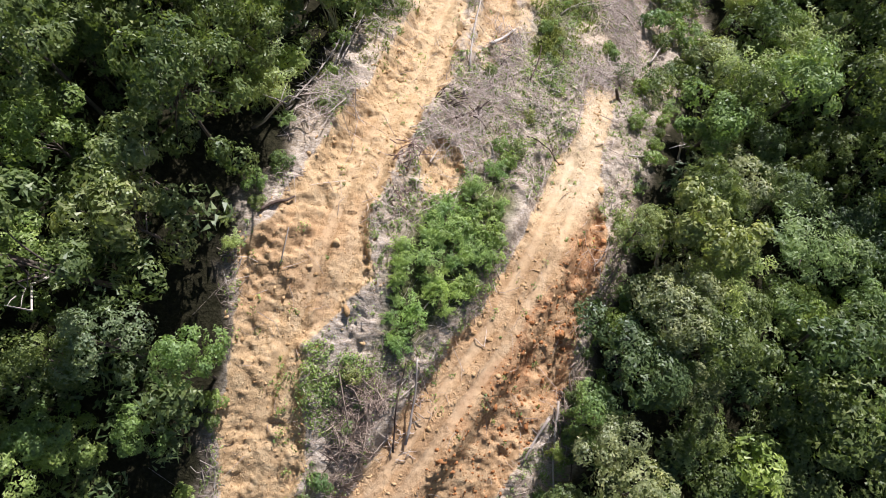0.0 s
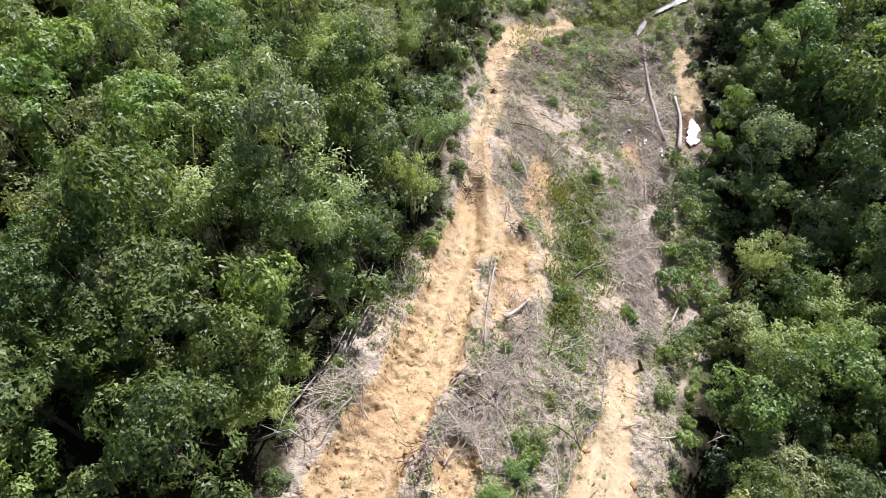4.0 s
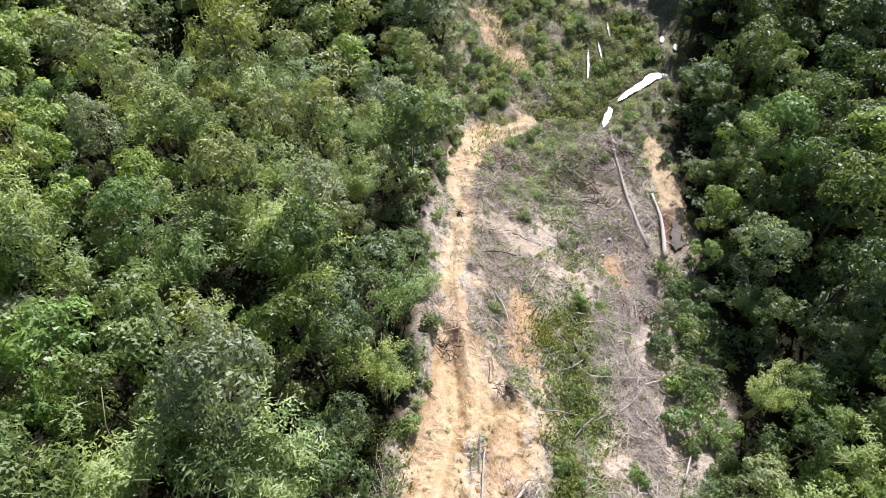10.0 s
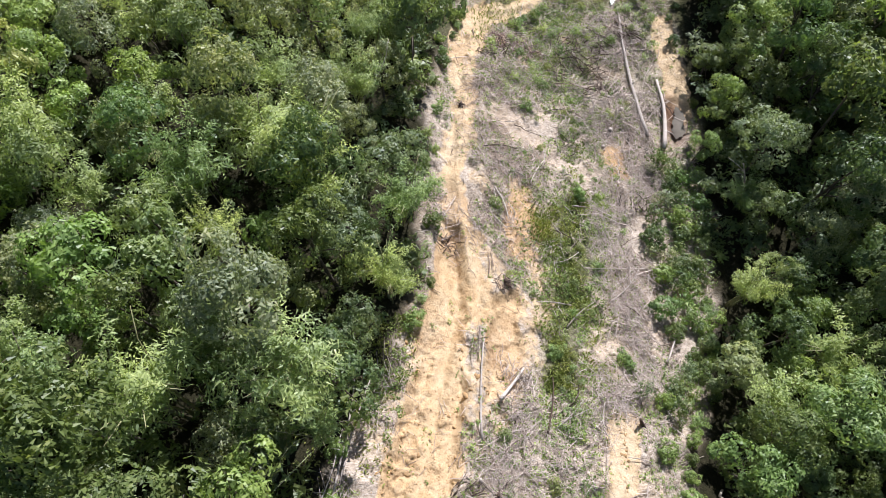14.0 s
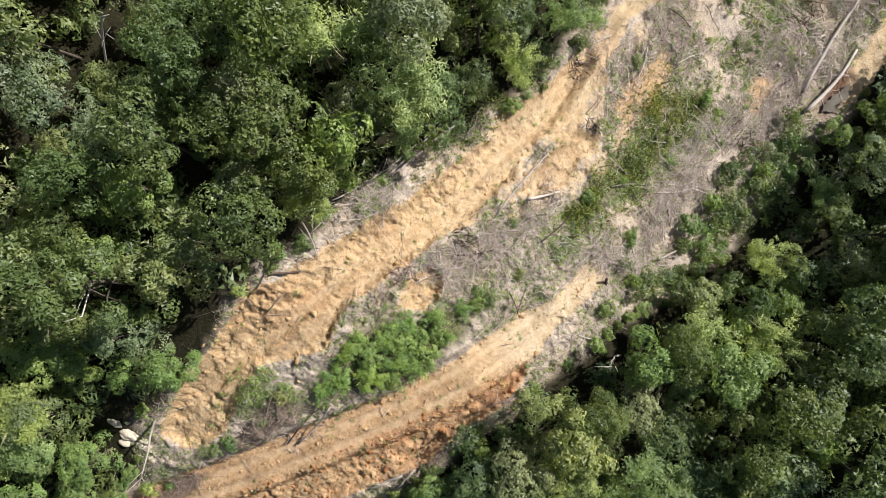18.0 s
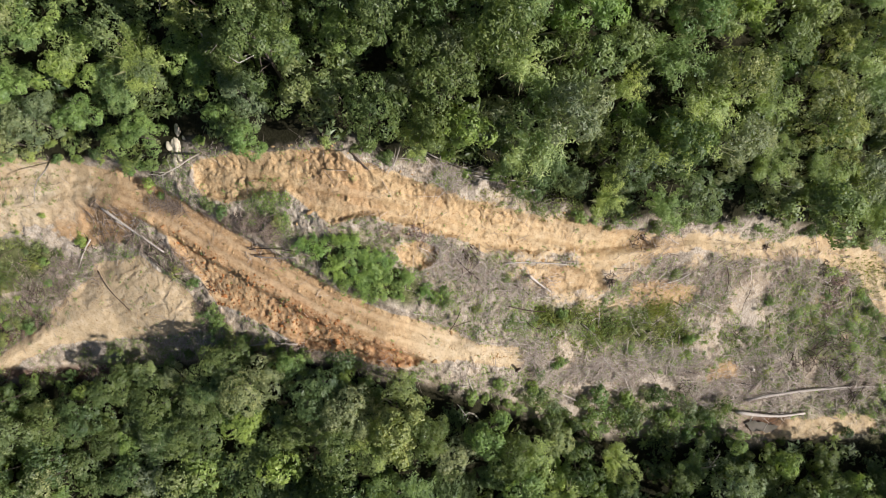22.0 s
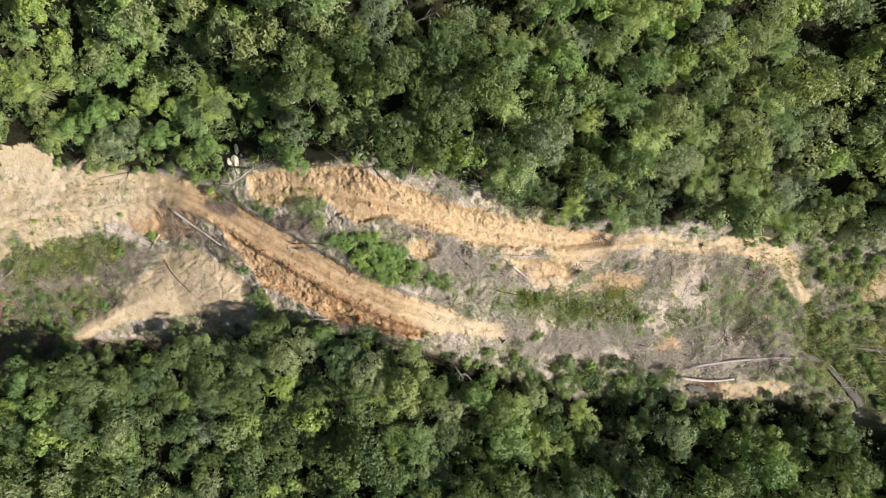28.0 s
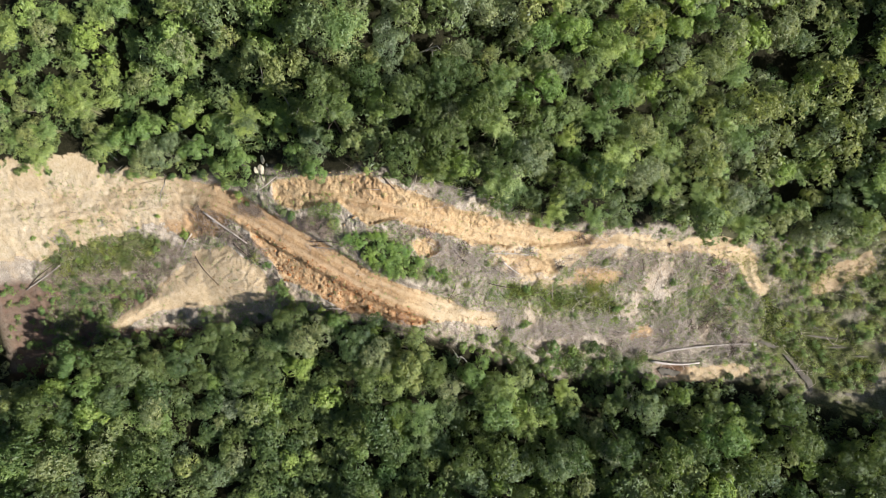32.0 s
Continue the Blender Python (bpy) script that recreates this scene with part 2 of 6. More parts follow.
PALE_LOG = wood_material("weathered_log", (0.36, 0.31, 0.26), (0.66, 0.60, 0.52), 5.0, own=True)
DARK_LOG = wood_material("dark_rotting_log", (0.05, 0.035, 0.025), (0.20, 0.15, 0.115), 5.0)
CLOD_YELLOW = clod_material("ochre_clods", (0.32, 0.19, 0.08), (0.55, 0.37, 0.18))
CLOD_RED = clod_material("red_clods", (0.20, 0.075, 0.028), (0.46, 0.215, 0.08))
STONE = clod_material("pale_sandstone", (0.45, 0.36, 0.24), (0.74, 0.65, 0.50))

# ---- the plan: metres, x across the slope (downhill), y along the strip ----
UPPER = [(-13.4, -4.7), (-13.0, 0.5), (-11.5, 6.5), (-8.6, 13.6), (-7.0, 19.4), (-5.0, 25.0), (-2.0, 31.0), (-0.6, 36.0), (1.0, 41.0), (3.3, 47.0), (3.6, 53.0), (3.4, 60.0), (5.0, 67.0), (6.4, 75.0), (8.2, 83.5), (11.2, 87.0), (16.5, 88.6)]
LOWER = [(-18.6, -75.0), (-18.1, -42.5), (-17.7, -33.0), (-17.0, -25.4), (-15.3, -18.2), (-12.3, -13.2), (-6.2, -5.2), (-0.6, 2.6), (5.3, 10.6), (9.2, 17.8), (12.4, 24.5), (14.8, 31.2), (15.6, 34.0)]
WEST_EDGE = [(-28.0, -75.0), (-26.5, -56.0), (-24.0, -44.0), (-22.8, -35.0), (-20.8, -26.0), (-18.6, -17.0), (-16.4, -10.6), (-18.2, -7.0), (-17.6, -2.0), (-16.6, 3.0), (-15.2, 8.5), (-16.3, 12.0), (-14.4, 17.0), (-12.2, 22.0), (-10.4, 29.0), (-6.2, 38.5), (-2.6, 43.6), (-0.9, 49.0), (0.3, 60.0), (2.0, 71.0), (5.6, 84.0), (6.6, 92.0), (8.4, 101.0), (9.0, 112.0), (11.0, 126.0), (13.0, 146.0)]
EAST_EDGE = [(17.0, -75.0), (13.6, -62.0), (11.4, -52.0), (11.8, -42.0), (12.4, -30.0), (11.0, -19.0), (10.0, -10.0), (10.4, -3.0), (11.6, 4.0), (14.2, 11.0), (16.2, 17.0), (18.0, 23.0), (21.2, 30.0), (25.0, 35.5), (27.5, 42.0), (31.0, 50.0), (31.5, 59.0), (33.4, 68.0), (34.0, 77.0), (35.0, 89.0), (41.0, 97.0), (44.0, 107.0), (43.5, 118.0), (39.0, 130.0), (40.0, 146.0)]
CLEARING = WEST_EDGE + EAST_EDGE[::-1]
RED_BANK = [(-10.8, -11.4), (-4.7, -4.2), (1.0, 3.6), (5.9, 9.6), (9.8, 15.8), (12.4, 20.6), (13.8, 23.0), (15.2, 20.4), (14.1, 16.4), (12.7, 11.6), (10.9, 6.6), (6.7, 0.2), (2.4, -6.4), (-1.5, -9.3), (-6.2, -11.8), (-9.6, -12.8)]
SLIDE = [(-16.4, -5.0), (-16.2, 2.0), (-15.4, 7.0), (-15.0, 11.4), (-15.0, 14.6), (-12.2, 17.1), (-10.7, 21.4), (-7.3, 28.6), (-3.8, 36.0), (-1.8, 43.9), (0.2, 50.0), (1.6, 55.0), (3.2, 54.0), (2.9, 47.6), (2.0, 38.6), (0.6, 32.3), (-1.2, 27.8), (-4.2, 22.0), (-5.4, 18.8), (-5.0, 13.0), (-7.6, 10.6), (-10.0, 8.0), (-10.2, 4.0), (-10.6, -2.0), (-13.2, -4.8)]
SIDE_PATCH = [(3.0, 36.8), (3.7, 42.0), (5.0, 46.8), (8.2, 48.0), (8.2, 44.4), (6.6, 40.2), (5.2, 37.8)]
KNOB = [(-1.2, 20.4), (-2.0, 23.1), (-0.4, 26.0), (1.6, 24.6), (1.2, 21.0)]
EAST_KNOB = [(20.2, 60.4), (20.8, 66.6), (24.9, 67.3), (24.5, 61.2)]
BROKEN_BANK = [(6.6, 50.6), (8.0, 56.0), (9.4, 60.6), (12.6, 60.0), (11.6, 54.0), (10.4, 50.4)]
JUNCTION = [(-14.4, -30.0), (-15.2, -18.0), (-10.4, -14.4), (-8.0, -20.0), (-8.2, -27.0), (-10.2, -31.4)]
MOUND = [(-5.0, -26.2), (-5.7, -17.6), (-1.4, -13.2), (3.8, -9.0), (6.3, -11.4), (6.8, -26.6), (5.7, -37.0), (9.2, -47.0), (9.0, -52.0), (2.6, -39.0), (-2.1, -29.8)]
SANDY = [(-30.0, -75.0), (-28.0, -42.0), (-23.0, -33.0), (-20.4, -24.0), (-15.0, -22.0), (-12.8, -26.9), (-12.0, -33.3), (-10.0, -45.3), (-8.0, -62.0), (-9.0, -75.0)]
FERNS = [(-5.2, 6.8), (-4.6, 11.0), (-3.4, 16.6), (0.8, 20.6), (4.6, 23.8), (6.0, 21.5), (4.4, 16.6), (2.2, 12.4), (-1.6, 8.6)]
GRASSY = [(9.0, 37.6), (10.0, 44.0), (12.8, 50.0), (14.6, 58.6), (17.8, 59.6), (17.6, 54.0), (15.4, 48.6), (12.9, 42.0), (12.0, 38.0)]
BOG = [(13.0, 89.5), (20.0, 92.0), (25.0, 95.5), (27.0, 104.0), (33.0, 112.0), (40.0, 107.0), (39.5, 98.0), (33.0, 91.0), (27.0, 87.5), (22.0, 88.5)]
RED_CUT = [(11.5, 110.0), (13.5, 103.0), (18.0, 99.0), (20.0, 101.0), (17.0, 107.0), (16.0, 111.0)]
GREEN_SPOIL = [(-11.0, -52.0), (-10.5, -38.0), (-8.0, -31.0), (-4.5, -36.0), (-3.0, -48.0), (-4.0, -58.0), (-8.0, -60.0)]


HOLLOW = [(-4.0, -75.0), (-3.0, -56.0), (-1.6, -44.0), (1.6, -36.5), (4.0, -42.0), (8.0, -52.0), (16.0, -58.0), (18.0, -75.0)]


def lattice(ix, iy, seed):
    h = (ix.astype(np.int64) * 374761393 + iy.astype(np.int64) * 668265263 + seed * 974634777) & 0x7FFFFFFF
    h = ((h ^ (h >> 13)) * 1274126177) & 0x7FFFFFFF
    h = (h ^ (h >> 16)) & 0xFFFF
    return h / 65535.0


def soft_noise(x, y, size, seed=0):
    """Smooth value noise in 0..1 with cells of that size."""
    u, v = np.asarray(x, float) / size, np.asarray(y, float) / size
    iu, iv = np.floor(u), np.floor(v)
    fu, fv = u - iu, v - iv
    fu, fv = fu * fu * (3 - 2 * fu), fv * fv * (3 - 2 * fv)
    a, b = lattice(iu, iv, seed), lattice(iu + 1, iv, seed)
    c, d = lattice(iu, iv + 1, seed), lattice(iu + 1, iv + 1, seed)
    return (a + (b - a) * fu) * (1 - fv) + (c + (d - c) * fu) * fv


def rough_noise(x, y, size, octaves=4, seed=0):
    total, weight, gain = 0.0, 0.0, 1.0
    for k in range(octaves):
        c, n = math.cos(0.6 + 1.1 * k + seed), math.sin(0.6 + 1.1 * k + seed)
        total = total + gain * soft_noise(c * x - n * y + 17.3 * k, n * x + c * y - 9.1 * k, size / 2 ** k, seed + k)
        weight += gain
        gain *= 0.55
    return total / weight


def step(a, b, v):
    t = np.clip((np.asarray(v, float) - a) / (b - a), 0, 1)
    return t * t * (3 - 2 * t)


def to_line(x, y, line):
    """Distance to a line of points, signed (plus: on its right), and how far along it."""
    x, y = np.asarray(x, float), np.asarray(y, float)
    best, side, along, run = np.full(x.shape, 1e9), np.zeros(x.shape), np.zeros(x.shape), 0.0
    for (ax, ay), (bx, by) in zip(line, line[1:]):
        dx, dy = bx - ax, by - ay
        size = math.hypot(dx, dy)
        t = np.clip(((x - ax) * dx + (y - ay) * dy) / size ** 2, 0, 1)
        gap = np.hypot(x - ax - t * dx, y - ay - t * dy)
        near = gap < best
        best = np.where(near, gap, best)
        side = np.where(near, np.sign((x - ax) * dy - (y - ay) * dx), side)
        along = np.where(near, run + t * size, along)
        run += size
    return best * np.where(side == 0, 1, side), along


def inside(x, y, ring):
    """Signed distance to a closed outline: plus inside."""
    x, y = np.asarray(x, float), np.asarray(y, float)
    odd = np.zeros(x.shape, bool)
    for (ax, ay), (bx, by) in zip(ring, ring[1:] + ring[:1]):
        if ay != by:
            odd ^= ((ay > y) != (by > y)) & (x < (bx - ax) * (y - ay) / (by - ay) + ax)
    gap = np.abs(to_line(x, y, ring + ring[:1])[0])
    return np.where(odd, gap, -gap)


def hill(x, y):
    """The lie of the land before the machines: a spur that falls to a stream on its east."""
    x, y = np.asarray(x, float), np.asarray(y, float)
    crest = np.interp(y, [-80, -40, -25, -9, 4, 16, 27, 38, 48, 66, 76, 86, 97, 112, 140, 400], [-10, -6, -3.5, 3.5, 9, 13, 12.7, 11.1, 10.3, 8.6, 7.2, 5, 5, 9, 15, 60])
    valley = np.interp(y, [-80, -40, 0, 30, 60, 100, 114, 140, 400], [-14, -10, -4.5, 0, 0, 0.4, 2.5, 9, 60])
    spur = crest - np.where(x > -20, 0.37 * x, -7.4 + 0.22 * (x + 20))
    return (spur + valley + np.sqrt((spur - valley) ** 2 + 2.25)) / 2 + 0.22 * np.maximum(x - 37, 0)


STREAM, RIVULET, PUDDLE = "shallow pale stream through a grassy bog", "narrow glinting rivulet in the bog grass", "small puddle on wet cleared ground"
WATERS = [
    ([(27.2, 87.6, 0.22), (28.3, 89.6, 0.36), (29.6, 91.9, 0.24)], STREAM),
    ([(30.4, 92.3, 0.2), (32.6, 93.9, 0.36), (35.2, 95.6, 0.5), (37.0, 96.9, 0.62), (39.2, 96.8, 0.4)], STREAM),
    ([(27.2, 97.1, 0.1), (28.0, 100.0, 0.2), (28.9, 103.9, 0.17)], RIVULET),
    ([(30.2, 101.0, 0.1), (30.7, 105.3, 0.16)], RIVULET),
    ([(32.4, 105.4, 0.1), (32.9, 108.8, 0.16)], RIVULET),
    ([(30.6, 66.6, 0.45), (31.3, 68.2, 0.85), (31.8, 69.8, 0.6), (31.7, 71.2, 0.3)], "dark still pool beside fallen logs"),
] + [([(x - 0.3, y - 0.8, w * 0.6), (x, y, w), (x + 0.2, y + 0.8, w * 0.5)], PUDDLE) for x, y, w in ((22.7, 68.2, 0.24), (24.9, 67.2, 0.22), (21.8, 58.8, 0.2), (26.6, 65.2, 0.24), (40.0, 103.6, 0.3), (41.4, 101.6, 0.25))]


def pool_level(line):
    return float(np.mean(hill(np.array([p[0] for p in line]), np.array([p[1] for p in line])))) - 0.15


def along_heights(line):
    xs, ys = np.array([p[0] for p in line]), np.array([p[1] for p in line])
    run = np.concatenate([[0], np.cumsum(np.hypot(np.diff(xs), np.diff(ys)))])
    return run, hill(xs, ys)


UP_RUN, UP_Z = along_heights(UPPER)
LOW_RUN, LOW_Z = along_heights(LOWER)


def plan(x, y):
    """What covers the ground at each place, 0 to 1: bare, red, pale, dry brush, green, mud; and how far from the tracks."""
    w = 2.2 * (rough_noise(x, y, 3.4, 5, 11) - 0.5)
    clear = inside(x, y, CLEARING)
    du, su = to_line(x, y, UPPER)
    dl, sl = to_line(x, y, LOWER)
    half = np.interp(su, [0, 52, 60, 70, 95, 100, 106], [3.8, 2.4, 1.9, 1.6, 1.6, 1.3, 0.2])
    end_l = np.interp(sl, [0, 40, 60, 108, 113], [3.6, 3.4, 2.6, 2.4, 1.4])
    slide_in = np.maximum.reduce([inside(x, y, SLIDE), inside(x, y, SIDE_PATCH), inside(x, y, KNOB)]) + 0.9 * w
    slid = step(-0.55, 0.55, slide_in)
    upper = np.maximum(slid, step(0.9, -0.9, np.abs(du + 0.3) - half + 1.9 * w) * step(48, 54, su) * 0.85)
    lower = step(0.7, -0.7, np.abs(dl) - end_l + 0.7 * w)
    broken = step(-0.6, 0.8, np.maximum(inside(x, y, BROKEN_BANK), inside(x, y, EAST_KNOB)) + 1.4 * w)
    junction = step(-0.8, 1.0, inside(x, y, JUNCTION) + 1.2 * w)
    red_in, mound_in, sand_in = inside(x, y, RED_BANK) + w, inside(x, y, MOUND) + w, inside(x, y, SANDY) + 2 * w
    bank, mound, sandy = step(-0.6, 0.6, red_in), step(-0.6, 0.6, mound_in), step(-1.0, 1.5, sand_in - 4.5 * step(0.52, 0.68, rough_noise(x, y, 6.0, 4, 37)))
    patches = step(np.interp(y, [48, 60], [0.40, 0.43]), np.interp(y, [48, 60], [0.62, 0.64]), rough_noise(x, y, 5.0, 5, 31)) * step(0, 2, clear) * step(20, 40, y) * step(96, 84, y) * np.interp(np.abs(du), [2, 6, 11, 20], [0.52, 0.52, 0.30, 0.2])
    bare_east = step(1.0, -0.2, np.abs(to_line(x, y, [(32.0, 70.0), (32.6, 77.0), (33.2, 84.0)])[0]) - 0.95 + w)
    cut = step(-0.8, 0.8, inside(x, y, RED_CUT) + w)
    bare = np.clip(np.maximum.reduce([upper, lower, bank, mound, 0.92 * sandy, patches, bare_east, cut, 0.6 * broken, 0.65 * junction]), 0, 1)
    red = np.clip(np.maximum.reduce([bank * (0.32 + 0.50 * step(-3, 8, y)) * (0.55 + 0.45 * step(0.38, 0.55, rough_noise(x, y, 2.6, 3, 8))), junction * 0.45, broken * 0.28, lower * np.interp(sl, [50, 62, 95, 106], [0.08, 0.42, 0.36, 0.05]), cut * 0.4, 0.35 * upper * step(0.5, 0.8, rough_noise(x, y, 6.0, 3, 5))]), 0, 1)
    pale = np.clip(np.maximum.reduce([sandy * (0.62 + 0.38 * step(0.36, 0.58, rough_noise(x, y, 5.0, 4, 39))), upper * step(56, 66, su) * (0.45 + 0.4 * step(0.4, 0.6, rough_noise(x, y, 4.0, 3, 33))), lower * step(100, 108, sl) * 0.7, mound * 0.62, patches * (0.30 + 0.45 * step(0.42, 0.6, rough_noise(x, y, 7.0, 3, 35))), np.where((np.abs(np.abs(dl) - 0.95) < 0.45) | ((np.abs(np.abs(du) - 0.95) < 0.45) & (su > 14) & (su < 58)), 0.22, 0.0), lower * step(62, 48, sl) * 0.6, bare_east * 0.55, cut * 0.5]), 0, 1)
    green_in = np.maximum.reduce([step(-1, 1, inside(x, y, FERNS) + w), step(-1.2, 0.8, inside(x, y, GRASSY) + w), step(-2.5, 1.5, inside(x, y, BOG) + w), step(-1.5, 1.0, inside(x, y, GREEN_SPOIL) + 1.5 * w)])
    far_green = step(70, 98, y + 26 * (rough_noise(x, y, 9.0, 4, 13) - 0.5) + 4 * w) * (0.34 + 0.52 * step(0.36, 0.60, rough_noise(x, y, 4.0, 4, 14)))
    green = np.clip(np.maximum(green_in, far_green) * step(-3, 0, clear), 0, 1)
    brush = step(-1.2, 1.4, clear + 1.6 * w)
    mud = step(1.9, 0.4, np.hypot((x - 31.0) / 1.2, (y - 69.5) / 3.0)) * 0.9
    mud = np.maximum(mud, 0.75 * step(-1.5, 1.0, inside(x, y, HOLLOW) + w))
    bare = bare * (1 - 0.7 * step(-1.5, 1.0, inside(x, y, HOLLOW)))
    mud = np.maximum(mud, 0.8 * step(1.6, 0.4, np.abs(to_line(x, y, [(11.5, -24.0), (11.0, -40.0), (10.0, -48.0), (11.0, -62.0)])[0]) + 0.5 * w))
    return dict(clear=clear, du=du, su=su, dl=dl, sl=sl, upper=upper, lower=lower, bank=bank, mound=mound, sandy=sandy, bare=bare, red=red, pale=pale, green=green, brush=brush, mud=mud, cut=cut, slide_in=slide_in, slid=slid)


def packed_ruts(x, y, p):
    """How far the wheels have smoothed the ground, 0 to 1."""
    wander = 0.7 * (soft_noise(x, y, 5.0, 17) - 0.5)
    au, al = np.abs(p["du"] + wander), np.abs(p["dl"] + 0.5 * wander)
    broken = step(0.36, 0.54, rough_noise(x, y, 2.4, 4, 19))
    upper = step(0.62, 0.28, np.abs(au - 1.0)) * step(106, 100, p["su"]) * step(3, 12, p["su"]) * np.interp(p["su"], [40, 58], [1.0, 0.25])
    lower = step(0.58, 0.26, np.abs(al - 1.0)) * step(113, 110, p["sl"]) * np.interp(p["sl"], [44, 60], [0.4, 1.0])
    return np.clip(np.maximum(upper, lower) * broken, 0, 1)


def height(x, y, p=None):
    """The ground as it lies now: benches, wheel ruts, spoil, clods."""
    x, y = np.asarray(x, float), np.asarray(y, float)
    p = p or plan(x, y)
    z = hill(x, y) + 1.2 * (rough_noise(x, y, 22.0, 3, 3) - 0.5) * step(1.5, 12, np.minimum(np.abs(p["du"]), np.abs(p["dl"])))
    up_z, low_z = np.interp(p["su"], UP_RUN, UP_Z), np.interp(p["sl"], LOW_RUN, LOW_Z)
    wander = 0.7 * (soft_noise(x, y, 5.0, 17) - 0.5)
    au, al = np.abs(p["du"] + wander), np.abs(p["dl"] + 0.5 * wander)
    live_u = step(106, 101, p["su"])
    z = z + (up_z - z) * step(3.6, 1.9, au) * live_u * np.interp(p["su"], [0, 25, 40], [0.55, 0.7, 0.95])
    z = z + (low_z - 0.25 - z) * step(3.3, 2.2, al) * step(113, 109, p["sl"])
    z = z + 1.3 * step(-0.6, 4.2, inside(x, y, MOUND) + 1.6 * (rough_noise(x, y, 3.0, 4, 16) - 0.5))
    z = z - 1.0 * step(0.2, 1.2, inside(x, y, RED_BANK)) * step(1.6, 3.4, al)
    lumps = rough_noise(x, y, 1.6, 4, 41) - 0.5
    scarps = 0.46 * step(0.475, 0.525, rough_noise(x, y, 3.2, 4, 43)) + 0.22 * step(0.52, 0.57, rough_noise(x, y, 1.7, 4, 44)) + 0.22 * (rough_noise(x, y, 0.7, 3, 45) - 0.3)
    steps = rough_noise(x + 0.4 * y, y, 5.0, 4, 46) * 6.5
    steps = (np.floor(steps) + step(0.72, 1.0, steps - np.floor(steps))) / 6.5 - 0.5
    saw = 0.46 * y + 0.10 * x + 5.0 * rough_noise(x, y, 5.5, 4, 51)
    saw = saw - np.floor(saw)
    small = 1.05 * y - 0.15 * x + 6.5 * rough_noise(x, y, 3.0, 4, 52)
    small = small - np.floor(small)
    falls = 0.55 * (step(0.0, 0.16, saw) - saw) * step(0.35, 0.6, rough_noise(x, y, 3.0, 2, 53)) + 0.18 * (step(0.0, 0.2, small) - small)
    slide = step(52, 40, p["su"]) * p["slid"] * (1 - 0.7 * np.exp(-(p["du"] / 1.7) ** 2)) + 0.30 * p["bank"]
    chunks = 0.34 * (step(0.50, 0.60, rough_noise(x, y, 0.75, 2, 63)) - 0.4) + 0.30 * (step(0.52, 0.60, rough_noise(x, y, 1.3, 3, 64)) - 0.4)
    pits = step(0.66, 0.78, soft_noise(x, y, 0.9, 48) * 0.6 + soft_noise(x, y, 0.5, 49) * 0.4)
    loose = np.clip(p["bare"] * (1 - 0.5 * p["sandy"]), 0, 1)
    smooth_u = np.exp(-((au - 1.0) / 0.5) ** 2) * live_u * step(2, 10, p["su"])
    smooth_l = np.exp(-((al - 1.0) / 0.5) ** 2) * step(113, 110, p["sl"])
    rut = np.maximum(smooth_u, smooth_l)
    calm = (1 - 0.6 * p["mound"]) * (1 - 0.85 * p["sandy"]) * (1 - 0.85 * rut) * np.where(al < 2.0, 0.5, 1.0) * np.interp(p["su"], [0, 24, 36, 62], [0.72, 0.75, 0.8, 0.7])
    z = z + loose * (0.55 * lumps + (0.66 - 0.10 * slide) * (scarps - 0.35) - 0.04 * pits + 0.55 * slide * steps + 0.9 * chunks * np.clip(slide + 0.22 * p["bank"], 0, 1.2) + 0.42 * falls * np.clip(slide + 0.35 - 0.45 * p["bank"], 0, 1) + 1.1 * p["bank"] * (rough_noise(x, y, 2.6, 4, 57) - 0.5)) * calm
    z = z - np.where(au < al, np.interp(p["su"], [45, 60], [0.22, 0.10]), np.interp(p["sl"], [44, 60], [0.06, 0.17])) * rut + 0.14 * np.exp(-(np.minimum(au / np.where(live_u > 0, 1, 1e-3), al) / 0.4) ** 2) * loose
    z = z + (1 - loose) * p["brush"] * (0.95 * lumps + 0.34 * (scarps - 0.3) + 0.55 * (rough_noise(x, y, 0.85, 2, 47) - 0.5))
    z = z - 0.45 * step(0.0, 0.8, p["slide_in"]) + 0.25 * np.exp(-((p["slide_in"] + 0.5) / 0.6) ** 2)
    gully = np.abs(rough_noise(x * 0.9 + 0.5 * y, y * 0.35, 2.6, 3, 61) - 0.5)
    z = z - 0.14 * p["mound"] * step(0.06, 0.0, gully)
    wet = to_line(x, y, [(11.5, -24.0), (11.0, -40.0), (10.0, -48.0), (11.0, -62.0)])[0]
    z = z - 1.6 * step(-1.0, 3.0, inside(x, y, HOLLOW)) - 0.5 * step(2.5, 0.5, np.abs(wet)) 
    for line, _ in WATERS:
        near = (x > min(p[0] for p in line) - 4) & (x < max(p[0] for p in line) + 4) & (y > min(p[1] for p in line) - 4) & (y < max(p[1] for p in line) + 4)
        if near.any():
            gap = np.abs(to_line(x[near], y[near], [(p[0], p[1]) for p in line])[0]) - max(p[2] for p in line)
            z[near] += (pool_level(line) - 0.24 - z[near]) * step(0.9, 0.1, gap) + (pool_level(line) + 0.12 - z[near]) * step(0.0, 0.5, gap) * step(2.2, 0.6, gap)
    return z


# ---- mesh helpers ----


